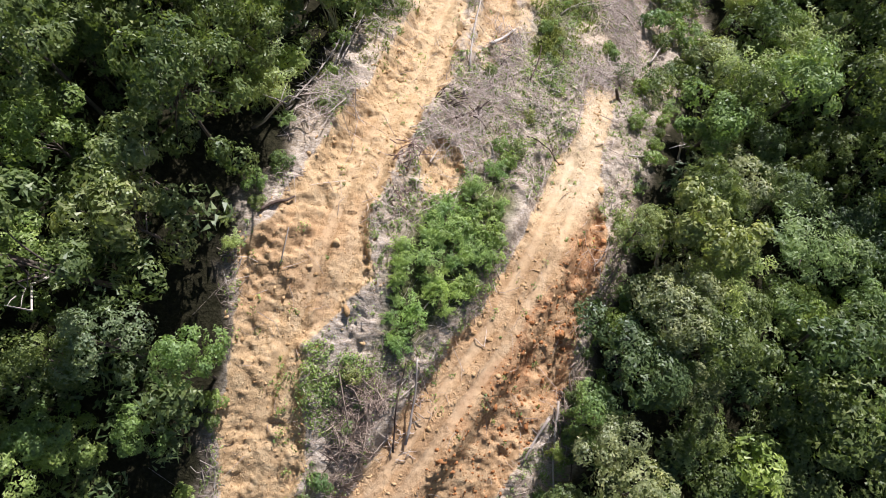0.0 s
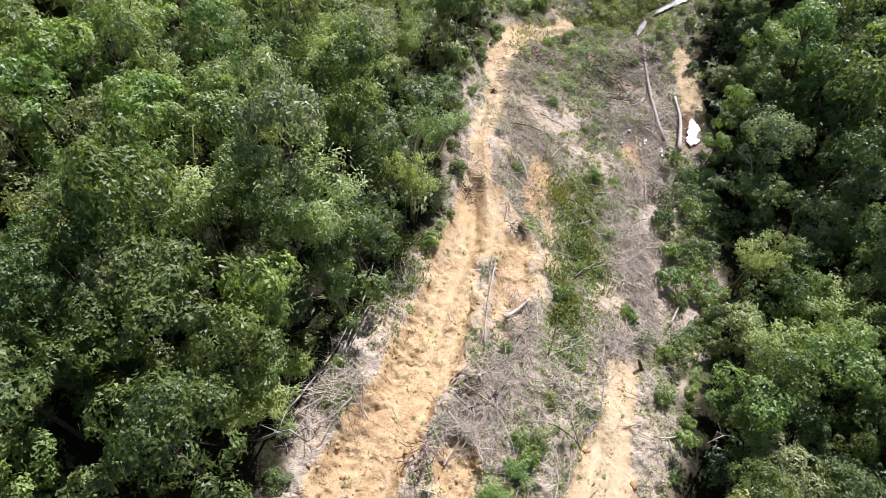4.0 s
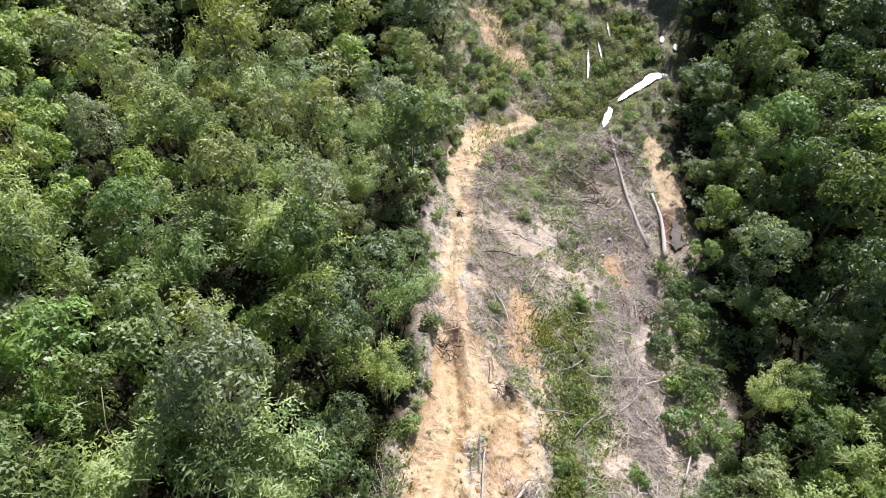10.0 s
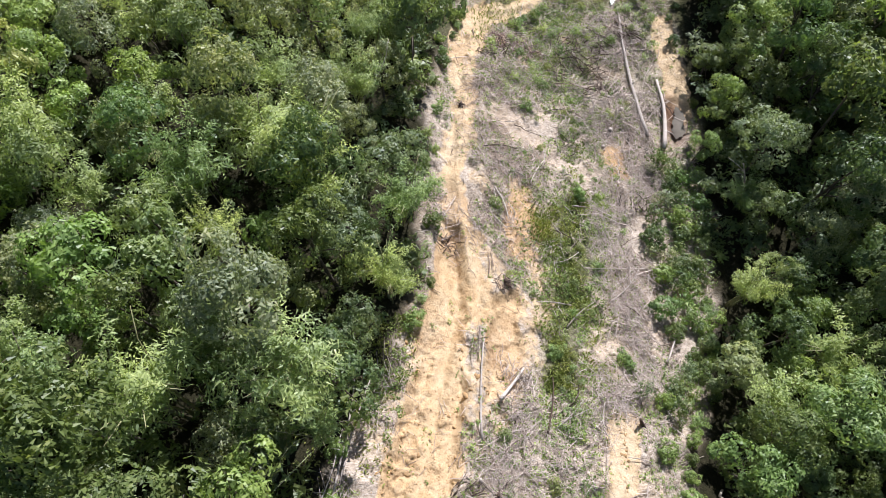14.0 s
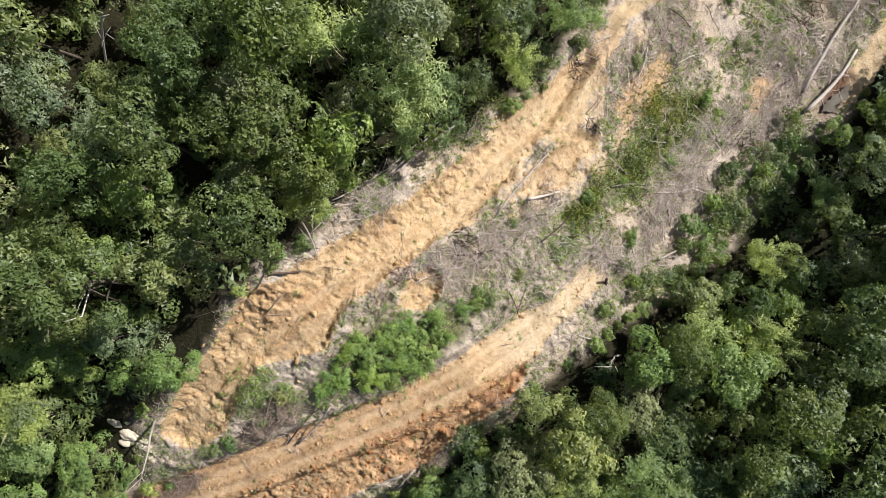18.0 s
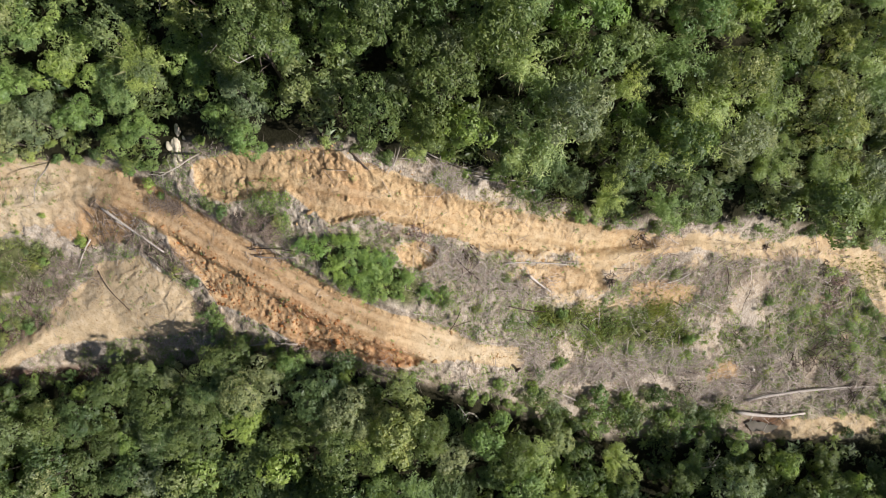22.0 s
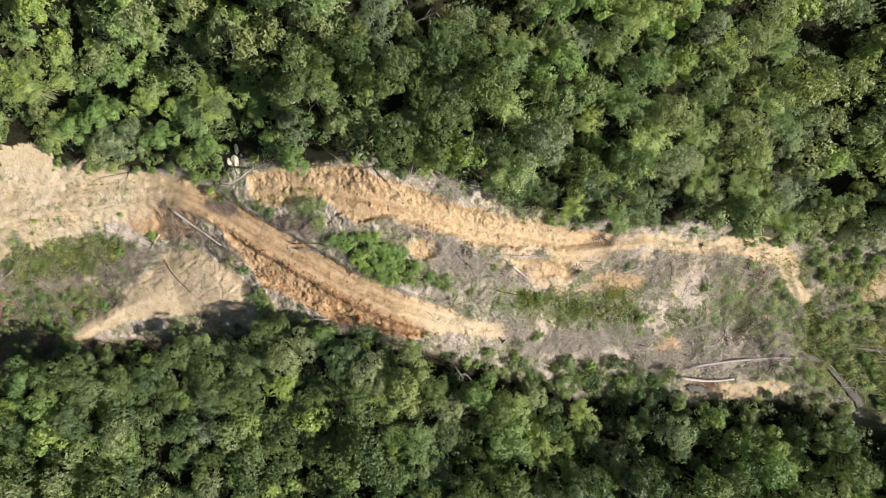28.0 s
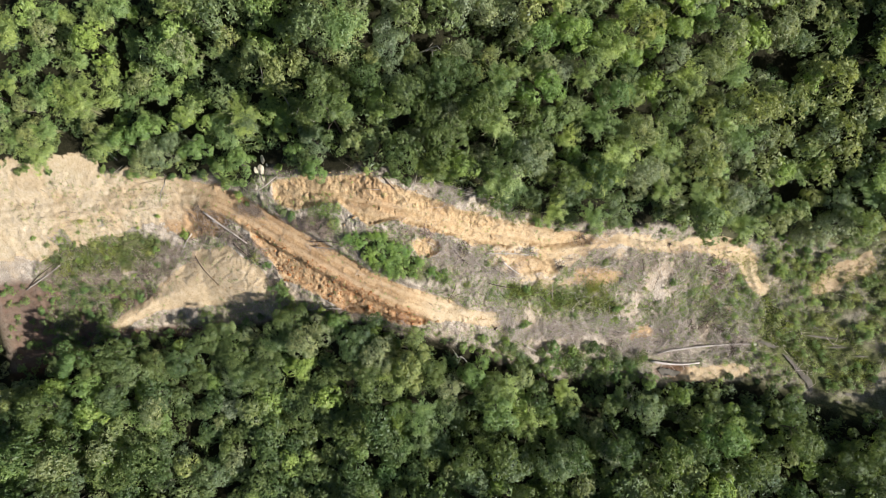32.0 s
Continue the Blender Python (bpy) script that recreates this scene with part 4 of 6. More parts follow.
def understory():
    """Bushes that fill the gaps under and between the trees."""
    gx, gy = np.meshgrid(np.arange(-78, 80, 3.5), np.arange(-72, 146, 3.5))
    x, y = (gx + rng.uniform(-1.8, 1.8, gx.shape)).ravel(), (gy + rng.uniform(-1.8, 1.8, gy.shape)).ravel()
    clear = inside(x, y, CLEARING)
    keep = (clear < -1.0) & (np.abs(x) < 54 + np.clip(y - 20, 0, 90) * 0.28)
    x, y, z = x[keep], y[keep], rest(x[keep], y[keep])
    small = {k: [thinned(*t, 0.045, 3.2) for t in TEMPLATES[k]] for k in ("cane", "broad", "olive")}
    for k in small:
        chosen = np.flatnonzero(np.array([("cane", "broad", "olive")[q] for q in rng.integers(0, 3, len(x))]) == k)
        vs, fs, tint, start = [], [], [], 0
        for i in chosen:
            v, f, _ = small[k][rng.integers(4)]
            a, size = rng.uniform(0, 6.28), rng.uniform(0.6, 0.95)
            turn = np.array([[math.cos(a), -math.sin(a), 0], [math.sin(a), math.cos(a), 0], [0, 0, 0.56]]) * size
            vs.append(v @ turn.T + (x[i], y[i], z[i] - 0.6))
            fs.append(f + start)
            start += len(v)
            tint.append(np.full(len(v), rng.uniform(), np.float32))
        # all undergrowth takes the darkened leaves, painting shade into the gaps between trees
        me = mesh_of("undergrowth", np.concatenate(vs), np.concatenate(fs), LEAF_WOOD["dark_shaded"])
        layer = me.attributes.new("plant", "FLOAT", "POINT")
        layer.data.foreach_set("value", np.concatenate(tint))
        tagged(new("undergrowth", me), "dense leafy undergrowth beneath the forest trees, shade put into its colour", "undergrowth", kind="stuff")


understory()

# ---- low plants on the clearing ----

SHRUBS = {}
for k, spec in dict(bright=(1.0, 1.5, 0.1), broad=(1.0, 1.5, 0.1), olive=(1.0, 1.3, 0.1), cane=(1.1, 1.7, 0.1), fern=(1.1, 1.4, 0.1), dark_shaded=(1.0, 1.5, 0.1)).items():
    SHRUBS[k] = []
    for _ in range(3):
        v, f, hub = crown("cane" if k == "fern" else k, spec[0] * 2.0, spec[1] * 2.0, spec[2])
        v, f, _ = thinned(v, f, None, 0.24, 1.75)
        stems = join([tube([(0.1 * math.cos(a), 0.1 * math.sin(a), -0.2), tuple(h * 0.5 + (0, 0, 0.1)), tuple(h * 0.9)], [0.045, 0.035, 0.012], 4) for a, h in zip(range(6), hub[::5] if len(hub) > 25 else hub[::3])])
        SHRUBS[k].append((mesh_of("foliage", v, f, LEAF_OWN[k]), mesh_of("stalk", *stems, BARK, True)))


def dry_land(x, y, margin=0.7):
    """True where no open water lies."""
    free = np.ones(np.shape(x), bool)
    for line, _ in WATERS:
        free &= np.abs(to_line(x, y, [(q[0], q[1]) for q in line])[0]) > max(q[2] for q in line) + margin
    return free


def shrub(x, y, size, kind, label, group="", name="shrub"):
    if not dry_land(np.array([x]), np.array([y]), 0.5 + 0.6 * size)[0]:
        return None
    ob = thing(name, label, name.replace("_", " "), group, at=(x, y, z_at(x, y) - 0.05), turn=rng.uniform(0, 6.28), size=size * 0.5)
    foliage, stems = SHRUBS[kind][rng.integers(3)]
    for name, me in (("foliage", foliage), ("stalk", stems)):
        new(name, me).parent = ob
    return ob


def scatter(ring, gap, margin=0.0, seed=1):
    """Jittered spots inside an outline."""
    r = np.random.default_rng(seed)
    xs, ys = [p[0] for p in ring], [p[1] for p in ring]
    gx, gy = np.meshgrid(np.arange(min(xs), max(xs), gap), np.arange(min(ys), max(ys), gap))
    x, y = (gx + r.uniform(-0.45, 0.45, gx.shape) * gap).ravel(), (gy + r.uniform(-0.45, 0.45, gy.shape) * gap).ravel()
    keep = inside(x, y, ring) > margin
    return x[keep], y[keep]


for x, y in zip(*scatter(FERNS, 1.25, 0.1, 3)):
    if rough_noise(x, y, 2.6, 2, 87) < 0.24:
        continue
    shrub(x + rng.normal(0, 0.25), y + rng.normal(0, 0.25), rng.uniform(0.5, 1.35), "fern" if rng.uniform() < 0.75 or y < 13 else "broad", "lush bright green shrub between two dirt tracks", "shrubs between the tracks", "fern_shrub")
for x, y in ((17.8, 39.7), (17.2, 40.3), (6.6, 26.0), (5.6, 24.6), (4.9, 25.9), (9.4, -4.2), (8.2, -6.0), (9.0, -7.6), (-13.0, -11.2), (-14.8, -12.2), (-16.8, -14.6), (-9.0, -27.0), (-2.5, -11.5), (19.2, 31.6), (20.4, 36.2)):
    shrub(x, y, rng.uniform(0.55, 1.05), ("bright", "broad", "olive")[rng.integers(3)], "low green bush on bare ground")
EAST_SCRUB = [(22.0, 42.0), (24.5, 52.0), (26.5, 60.0), (27.0, 64.5), (32.0, 64.0), (31.8, 54.0), (29.5, 46.0), (26.0, 38.5), (21.6, 32.0)]
for x, y in zip(*scatter(EAST_SCRUB, 1.7, -0.3, 5)):
    if rng.uniform() < 0.34:
        shrub(x + rng.normal(0, 0.6), y + rng.normal(0, 0.6), rng.uniform(0.5, 1.5), ("broad", "dark_shaded", "dark_shaded")[rng.integers(3)], "dense green bush among dry cut branches", "bushes at the clearing's wet side")
for x, y in zip(*scatter([(7.0, 92.0), (12.0, 91.0), (20.0, 95.0), (25.0, 98.0), (26.0, 106.0), (31.0, 115.0), (31.0, 122.0), (20.0, 124.0), (12.0, 116.0), (9.0, 100.0)], 2.0, 0.0, 6)):
    if rng.uniform() < 0.62 and inside(np.array([x]), np.array([y]), RED_CUT)[0] < -0.5:
        shrub(x, y, rng.uniform(0.6, 1.3), ("broad", "olive", "cane")[rng.integers(3)], "scrubby bush on a grassy slope", "bushes on the far slope")
for x, y in zip(*scatter([(33.0, 88.0), (40.0, 96.0), (41.0, 106.0), (35.0, 112.0), (34.0, 104.0), (36.5, 98.5), (31.5, 91.0)], 2.0, 0.0, 7)):
    if rng.uniform() < 0.5:
        shrub(x, y, rng.uniform(0.5, 0.95), ("broad", "olive")[rng.integers(2)], "scrubby bush beside a bog", "bushes round the bog")
for x, y in zip(*scatter(GREEN_SPOIL, 2.1, 0.0, 8)):
    if rng.uniform() < 0.5:
        shrub(x, y, rng.uniform(0.4, 0.8), ("bright", "olive")[rng.integers(2)], "small regrowing bush on old spoil", "bushes on old spoil")
edge_line = [(a, b, 1) for a, b in WEST_EDGE] + [(a, b, -1) for a, b in EAST_EDGE]
for (ax, ay, sa), (bx, by, sb) in zip(edge_line, edge_line[1:]):
    if sa != sb or max(ay, by) < -64 or min(ay, by) > 100:
        continue
    for t in np.arange(0.15, 1, 1.9 / max(1.0, math.hypot(bx - ax, by - ay))):
        if rng.uniform() < 0.6:
            x, y = ax + (bx - ax) * t + sa * rng.uniform(-0.8, 0.9), ay + (by - ay) * t
            shrub(x, y, rng.uniform(0.45, 0.95), ("broad", "dark_shaded", "cane")[rng.integers(3)], "leafy bush at the foot of the forest edge", "bushes along the forest edge", "bush")


def far_share(x, y):
    """How much of the far slope's green has crept in, 0 to 1: little by little along the strip."""
    return step(70, 104, y + 30 * (rough_noise(x, y, 8.0, 4, 75) - 0.5))


def blades(name, ring, count, tall, label, seed, dense=None):
    r = np.random.default_rng(seed)
    xs, ys = np.array([p[0] for p in ring]), np.array([p[1] for p in ring])
    x, y = r.uniform(xs.min(), xs.max(), count * 3), r.uniform(ys.min(), ys.max(), count * 3)
    keep = (inside(x, y, ring) + 9.0 * (rough_noise(x, y, 6.0, 3, 71) - 0.5) > -0.4 + 1.6 * r.normal(0, 1, len(x))) & (rough_noise(x, y, 2.6, 4, seed) > r.uniform(0.40, 0.66, len(x)))
    if seed == 24:
        keep &= far_share(x, y) > r.uniform(0, 0.9, len(x))
    keep &= dry_land(x, y, 0.35)
    x, y = x[keep][:count], y[keep][:count]
    n = len(x)
    z = rest(x, y)
    a, lean, h, w = r.uniform(0, 6.28, n), r.uniform(0.2, 0.9, n), tall * r.uniform(0.5, 1.3, n), r.uniform(0.035, 0.075, n)
    base = np.stack([x, y, z - 0.03], 1)
    out = np.stack([np.cos(a), np.sin(a), np.zeros(n)], 1)
    side = np.stack([-np.sin(a), np.cos(a), np.zeros(n)], 1)
    tip = base + out * (lean * h)[:, None] + np.array([0, 0, 1]) * (h * 0.8)[:, None]
    mid = base + out * (lean * h * 0.35)[:, None] + np.array([0, 0, 1]) * (h * 0.6)[:, None]
    v = np.stack([base, mid + side * w[:, None], tip, mid - side * w[:, None]], 1).reshape(-1, 3)
    me = mesh_of(name, v, np.arange(4 * n).reshape(-1, 4), GRASS)
    layer = me.attributes.new("plant", "FLOAT", "POINT")
    layer.data.foreach_set("value", np.repeat(rough_noise(x, y, 3.0, 2, seed + 1), 4).astype(np.float32))
    return tagged(new(name, me), label, "grass", kind="stuff")


blades("grass", GRASSY, 11000, 0.5, "thick green grass and creepers on the cleared slope", 21)
blades("grass", BOG, 15000, 0.45, "rank yellow-green bog grass", 22)
blades("grass", GREEN_SPOIL, 12000, 0.4, "patchy green grass on old spoil", 23)
blades("grass", [(10.0, 76.0), (14.0, 72.0), (24.0, 76.0), (27.0, 98.0), (30.0, 114.0), (12.0, 112.0), (8.0, 98.0)], 10000, 0.45, "rough grass on the far slope", 24)
blades("grass", [(6.5, 27.0), (9.0, 35.0), (13.0, 60.0), (19.0, 74.0), (22.0, 74.0), (18.0, 55.0), (14.0, 40.0), (10.0, 28.0)], 9000, 0.4, "thin grass growing through dry brush", 25)
blades("grass", [(-12.0, 29.0), (-9.0, 29.0), (-4.8, 38.0), (-2.0, 44.0), (-4.0, 45.0), (-8.0, 38.0)], 3500, 0.5, "grass fringe beside a dirt track", 26)

# ---- cut branches and brush ----


def sticks(name, x, y, length, radius, material, label, lift=0.06, tilt=0.16, heading=None, seed=3):
    """Many thin, once-bent branches lying about, as one mesh."""
    r = np.random.default_rng(seed)
    n = len(x)
    a = r.uniform(0, 6.28, n) if heading is None else heading
    ll, rr = length * r.lognormal(-0.05, 0.5, n), 0.88 * radius * r.lognormal(0, 0.42, n)
    d = np.stack([np.cos(a), np.sin(a), np.zeros(n)], 1)
    ends = []
    for t in (-0.5, 0.05, 0.5):
        q = np.stack([x, y], 1) + d[:, :2] * (t * ll)[:, None] + (r.normal(0, 0.13, (n, 2)) * ll[:, None] if t == 0.05 else 0)
        ends.append(np.concatenate([q, (rest(q[:, 0], q[:, 1]) + lift + np.abs(r.normal(0, tilt, n)))[:, None]], 1))
    rings = []
    side = np.stack([-d[:, 1], d[:, 0], np.zeros(n)], 1)
    for k, e in enumerate(ends):
        for ang in (0.5, 2.6, 4.7):
            rad = rr * (1.0, 0.8, 0.35)[k]
            rings.append(e + side * (math.cos(ang) * rad)[:, None] + np.array([0, 0, 1.0]) * (math.sin(ang) * rad)[:, None])
    v = np.stack(rings, 1)
    one = np.array([(k * 3 + j, k * 3 + (j + 1) % 3, k * 3 + 3 + (j + 1) % 3, k * 3 + 3 + j) for k in (0, 1) for j in range(3)])
    f = (one[None] + (np.arange(n) * 9)[:, None, None]).reshape(-1, 4)
    return tagged(new(name, mesh_of(name, v.reshape(-1, 3), f, material)), label, "branches", kind="stuff")


def brush_spots(count, seed, ring=CLEARING, bare_ok=0.06, y_low=-64.0, y_high=98.0):
    r = np.random.default_rng(seed)
    xs, ys = [p[0] for p in ring], [p[1] for p in ring]
    x, y = r.uniform(min(xs), max(xs), count * 12), r.uniform(max(y_low, min(ys)), min(y_high, max(ys)), count * 12)
    p = plan(x, y)
    thick = rough_noise(x, y, 5.0, 3, 91)
    want = step(-0.5, 1.0, inside(x, y, ring) + (0 if ring is CLEARING else 1) * 10.0 * (rough_noise(x, y, 7.0, 3, 73) - 0.5)) * step(-0.5, 0.5, p["clear"]) * np.where(p["bare"] > 0.45, bare_ok, 1.0) * np.where(p["green"] > 0.6, 0.22, 1.0) * step(0.30, 0.58, thick)
    keep = want > r.uniform(0, 1, len(x))
    x, y = x[keep][:count], y[keep][:count]
    swirl = 6.28 * rough_noise(x, y, 6.0, 2, 95) * 2 + r.normal(0, 1.1, len(x))
    return x, y, swirl


DRY_BROWN = wood_material("brown_twigs", (0.25, 0.19, 0.14), (0.57, 0.47, 0.37), 3.0)
x, y, h = brush_spots(9000, 31)
sticks("dry_branches", x, y, 1.5, 0.024, DEAD, "pale dry cut branches strewn over the slope", 0.08, 0.16, h, 31)
x, y, h = brush_spots(5200, 32)
sticks("dry_twigs", x, y, 0.9, 0.024, DRY_BROWN, "brown dry twigs and brush litter", 0.05, 0.10, None, 32)
x, y, h = brush_spots(3000, 33, [(13.0, 33.0), (17.0, 60.0), (24.0, 86.0), (31.0, 84.0), (28.0, 60.0), (22.0, 36.0)], 0.3)
sticks("grey_branches", x, y, 2.0, 0.028, DEAD, "thick bed of bleached felled branches", 0.15, 0.28, h, 33)
x, y, h = brush_spots(600, 34, [(1.0, 24.0), (4.0, 27.0), (9.0, 36.0), (9.0, 44.0), (5.0, 44.0), (2.0, 35.0), (-1.5, 26.0)], 0.5)
sticks("grey_branches", x, y, 1.9, 0.026, DEAD, "tangle of felled branches between the tracks", 0.2, 0.3, h, 34)
x, y, h = brush_spots(900, 35, [(-14.0, 22.0), (-11.5, 19.0), (-6.0, 33.0), (-2.0, 43.0), (-4.0, 45.0), (-9.0, 36.0), (-12.0, 29.0)], 0.2)
sticks("grey_branches", x, y, 2.1, 0.03, DEAD, "fallen branches heaped against the forest edge", 0.25, 0.35, h, 35)


def heap(x, y, reach, count, label, material=DEAD, seed=0, rise=0.7, heading=None, thick=(0.022, 0.055)):
    """A slash pile: branches crossing over a low mound."""
    r = np.random.default_rng(seed + 500)
    ob = thing("slash_pile", label, "branch pile", "slash piles", at=(x, y, z_at(x, y)))
    for k in range(count):
        a, q = (r.uniform(0, 6.28) if heading is None else heading + r.normal(0, 0.32)), reach * np.sqrt(r.uniform(0, 1)) * 0.75
        b = r.uniform(0, 6.28)
        c = np.array([q * math.cos(b), q * math.sin(b), 0.1 + rise * (1 - q / reach) * r.uniform(0.2, 1)])
        size = reach * r.uniform(0.35, 1.0)
        d = np.array([math.cos(a), math.sin(a), r.normal(0, 0.18)])
        pts = [c - d * size / 2, c + r.normal(0, 0.07, 3) * size, c + d * size / 2]
        for p in pts:
            p[2] = max(p[2], z_at(x + p[0], y + p[1]) - ob.location.z + 0.03)
        part("branch", *tube(pts, np.array([1, 0.8, 0.3]) * r.uniform(*thick), 5), material, ob, smooth=True)
    return ob


PILES = [(1.4, 28.6, 1.8, 26), (3.6, 33.0, 1.7, 22), (6.2, 39.0, 2.0, 24), (6.6, 48.0, 1.3, 20), (-0.4, 26.6, 1.4, 16), (12.0, 76.4, 2.2, 30), (-7.6, -16.6, 2.0, 24), (-4.0, -12.4, 1.6, 18), (-3.4, 1.0, 1.6, 20), (-1.6, 4.0, 1.3, 14), (10.6, 4.4, 1.8, 18), (23.8, 58.6, 1.8, 20), (21.4, 50.6, 1.8, 18), (26.0, 80.0, 2.2, 26), (29.2, 79.0, 2.0, 22), (20.6, 80.6, 1.8, 20), (-11.5, 25.0, 2.0, 24), (18.6, 70.0, 1.6, 16), (-3.6, -27.0, 2.2, 24), (1.5, -38.0, 2.2, 22), (8.5, 30.5, 1.6, 18), (23.0, 42.5, 1.9, 20)]
for k, (x, y, reach, count) in enumerate(PILES):
    heap(x, y, reach, count, "heap of cut grey branches on the slope" if k % 3 else "heap of dark dead branches and roots", DARK_LOG if k % 4 == 3 else (DRY_BROWN if k % 3 == 0 else DEAD), k)


RUSTY = wood_material("rusty_brush", (0.17, 0.105, 0.088), (0.42, 0.30, 0.26), 3.0)
heap(5.7, 30.2, 2.6, 24, "fanned heap of long bleached branches between the tracks", DEAD, 201, 0.8, 2.5, (0.018, 0.042))
heap(6.6, 27.6, 1.8, 16, "fanned heap of long bleached branches between the tracks", DEAD, 202, 0.6, 2.2, (0.018, 0.042))
heap(0.8, 30.0, 1.6, 30, "tangle of dark uprooted brush and roots", DARK_LOG, 203, 0.7, 0.5)
heap(-2.8, 23.6, 1.8, 30, "tangle of dark uprooted brush and roots", RUSTY, 204, 0.6)
heap(-3.4, 19.8, 1.3, 20, "tangle of dark uprooted brush and roots", RUSTY, 205, 0.5)
for k, (x, y) in enumerate(((11.0, 81.6), (13.6, 81.0), (15.0, 79.8))):
    heap(x, y, 1.9, 30, "heap of rust-brown dead brush on the slope", RUSTY, 206 + k, 0.7)
for k, (x, y) in enumerate(((17.0, 71.0), (19.4, 74.0), (21.6, 78.4), (23.6, 76.0), (25.0, 73.4), (24.0, 81.6), (26.0, 84.0), (22.2, 71.8), (19.8, 80.4), (17.4, 75.6), (25.4, 69.6), (28.0, 83.0))):
    heap(x, y, 2.7, 20, "criss-crossed slash of felled branches on wet ground", (DRY_BROWN, DEAD, DARK_LOG)[k % 3], 220 + k, 0.8, None, (0.025, 0.07))
for k, (x, y) in enumerate(((22.6, 41.4), (24.0, 44.6), (20.6, 46.0), (22.2, 50.2), (24.6, 54.0), (20.0, 53.0), (19.0, 41.0), (24.8, 48.4))):
    heap(x, y, 2.3, 22, "loose heap of bleached cut branches on the slope", DEAD, 240 + k, 0.5, 0.9 + 0.5 * (k % 4), (0.016, 0.042))


def log(name, a, b, radius, material, label, lift=(0.0, 0.0), bend=0.15, group="", snags=0):
    """A felled trunk from a to b, lying on the ground unless lifted, with broken ends and snags."""
    n = 9
    xs, ys = np.linspace(a[0], b[0], n), np.linspace(a[1], b[1], n)
    size = math.hypot(b[0] - a[0], b[1] - a[1])
    off = bend * np.sin(np.linspace(0, np.pi, n)) + 0.008 * size * rng.normal(0, 0.25, n)
    nx, ny = (b[1] - a[1]) / size, -(b[0] - a[0]) / size
    xs, ys = xs + nx * off, ys + ny * off
    z = rest(xs, ys)
    z = np.maximum(np.interp(np.arange(n), [0, n - 1], [z[0], z[-1]]), z) * 0.7 + z * 0.3
    z = z + radius * 0.75 + np.interp(np.arange(n), [0, n - 1], lift)
    ob = thing(name, label, "log", group, at=(xs[0], ys[0], z[0]))
    pts = np.stack([xs, ys, z], 1) - np.array(ob.location)
    trunk = part("trunk", *tube(pts, np.linspace(radius, radius * 0.55, n) * rng.uniform(0.88, 1.12, n), 9, 0.08), material, ob, smooth=True)
    for k in range(snags):
        i = rng.integers(1, n - 1)
        d = rng.normal(size=3) * (1, 1, 0.3) + (0, 0, 0.5)
        d = d / np.linalg.norm(d) * rng.uniform(0.4, 1.2)
        part("snag", *tube([pts[i], pts[i] + d * 0.55, pts[i] + d], [radius * 0.4, radius * 0.25, radius * 0.08], 5), material, trunk, smooth=True)
    return ob


log("fallen_log", (27.1, 67.0), (27.8, 87.0), 0.24, PALE_LOG, "long grey felled trunk lying beside a pool", (0.25, 0.15), -0.5, "logs by the pool", 5)
log("fallen_log", (28.6, 65.2), (30.3, 75.2), 0.27, PALE_LOG, "bleached crooked trunk lying by a dark pool", (0.35, 0.15), 0.45, "logs by the pool", 3)
log("fallen_log", (-12.8, -20.9), (-5.4, -12.8), 0.20, PALE_LOG, "grey uprooted trunk on a heap of roots", (0.6, 0.4), 0.1, "dead trunks by the junction", 4)
log("fallen_log", (-10.8, -19.4), (-6.8, -14.4), 0.13, PALE_LOG, "thin grey trunk on a heap of roots", (0.8, 0.5), -0.2, "dead trunks by the junction", 2)
log("fallen_log", (-5.9, -16.1), (-0.8, -10.8), 0.15, DARK_LOG, "dark rotting trunk at the edge of spoil", (0.4, 0.2), 0.2, "dead trunks by the junction", 4)
log("fallen_log", (-9.0, -25.2), (-4.8, -29.4), 0.12, PALE_LOG, "pale branch across old spoil", (0.5, 0.2), 0.2)
log("fallen_log", (-4.4, -26.0), (2.4, -21.5), 0.09, DARK_LOG, "dark thin branch lying on yellow spoil", (0.15, 0.1), 0.3)
log("fallen_log", (-28.6, -39.6), (-25.4, -37.2), 0.16, PALE_LOG, "pale broken trunk by the forest edge", (0.5, 0.4), 0.1, "", 2)
log("fallen_log", (-1.9, -67.2), (-6.2, -56.4), 0.17, PALE_LOG, "long pale trunk on dark ground", (0.4, 0.4), 0.2, "", 2)
log("fallen_log", (-2.6, -66.0), (-6.6, -58.0), 0.11, DARK_LOG, "dark trunk beside a pale one", (0.3, 0.3), -0.1)
log("leaning_branch", (-9.2, 30.4), (-7.0, 39.6), 0.09, PALE_LOG, "bleached branch leaning over grass", (0.3, 1.9), 0.25, "bleached branches by the track", 3)
log("leaning_branch", (-8.6, 31.4), (-6.0, 39.0), 0.08, PALE_LOG, "bleached branch leaning over grass", (0.2, 1.2), -0.2, "bleached branches by the track", 2)
log("leaning_branch", (-12.2, 26.0), (-8.2, 35.4), 0.07, PALE_LOG, "thin grey branch fallen across brush", (0.5, 0.9), 0.5, "bleached branches by the track", 3)
log("fallen_log", (4.5, 37.1), (7.1, 39.8), 0.17, PALE_LOG, "short white log on dry brush", (0.15, 0.25), 0.05)
log("fallen_log", (-13.4, 17.2), (-11.2, 18.8), 0.15, DARK_LOG, "dark short log on soil beside a track", (0.1, 0.1), 0.05)
log("fallen_log", (1.0, 28.0), (4.2, 30.6), 0.13, DARK_LOG, "dark root log at the edge of a track", (0.15, 0.15), 0.15, "", 3)
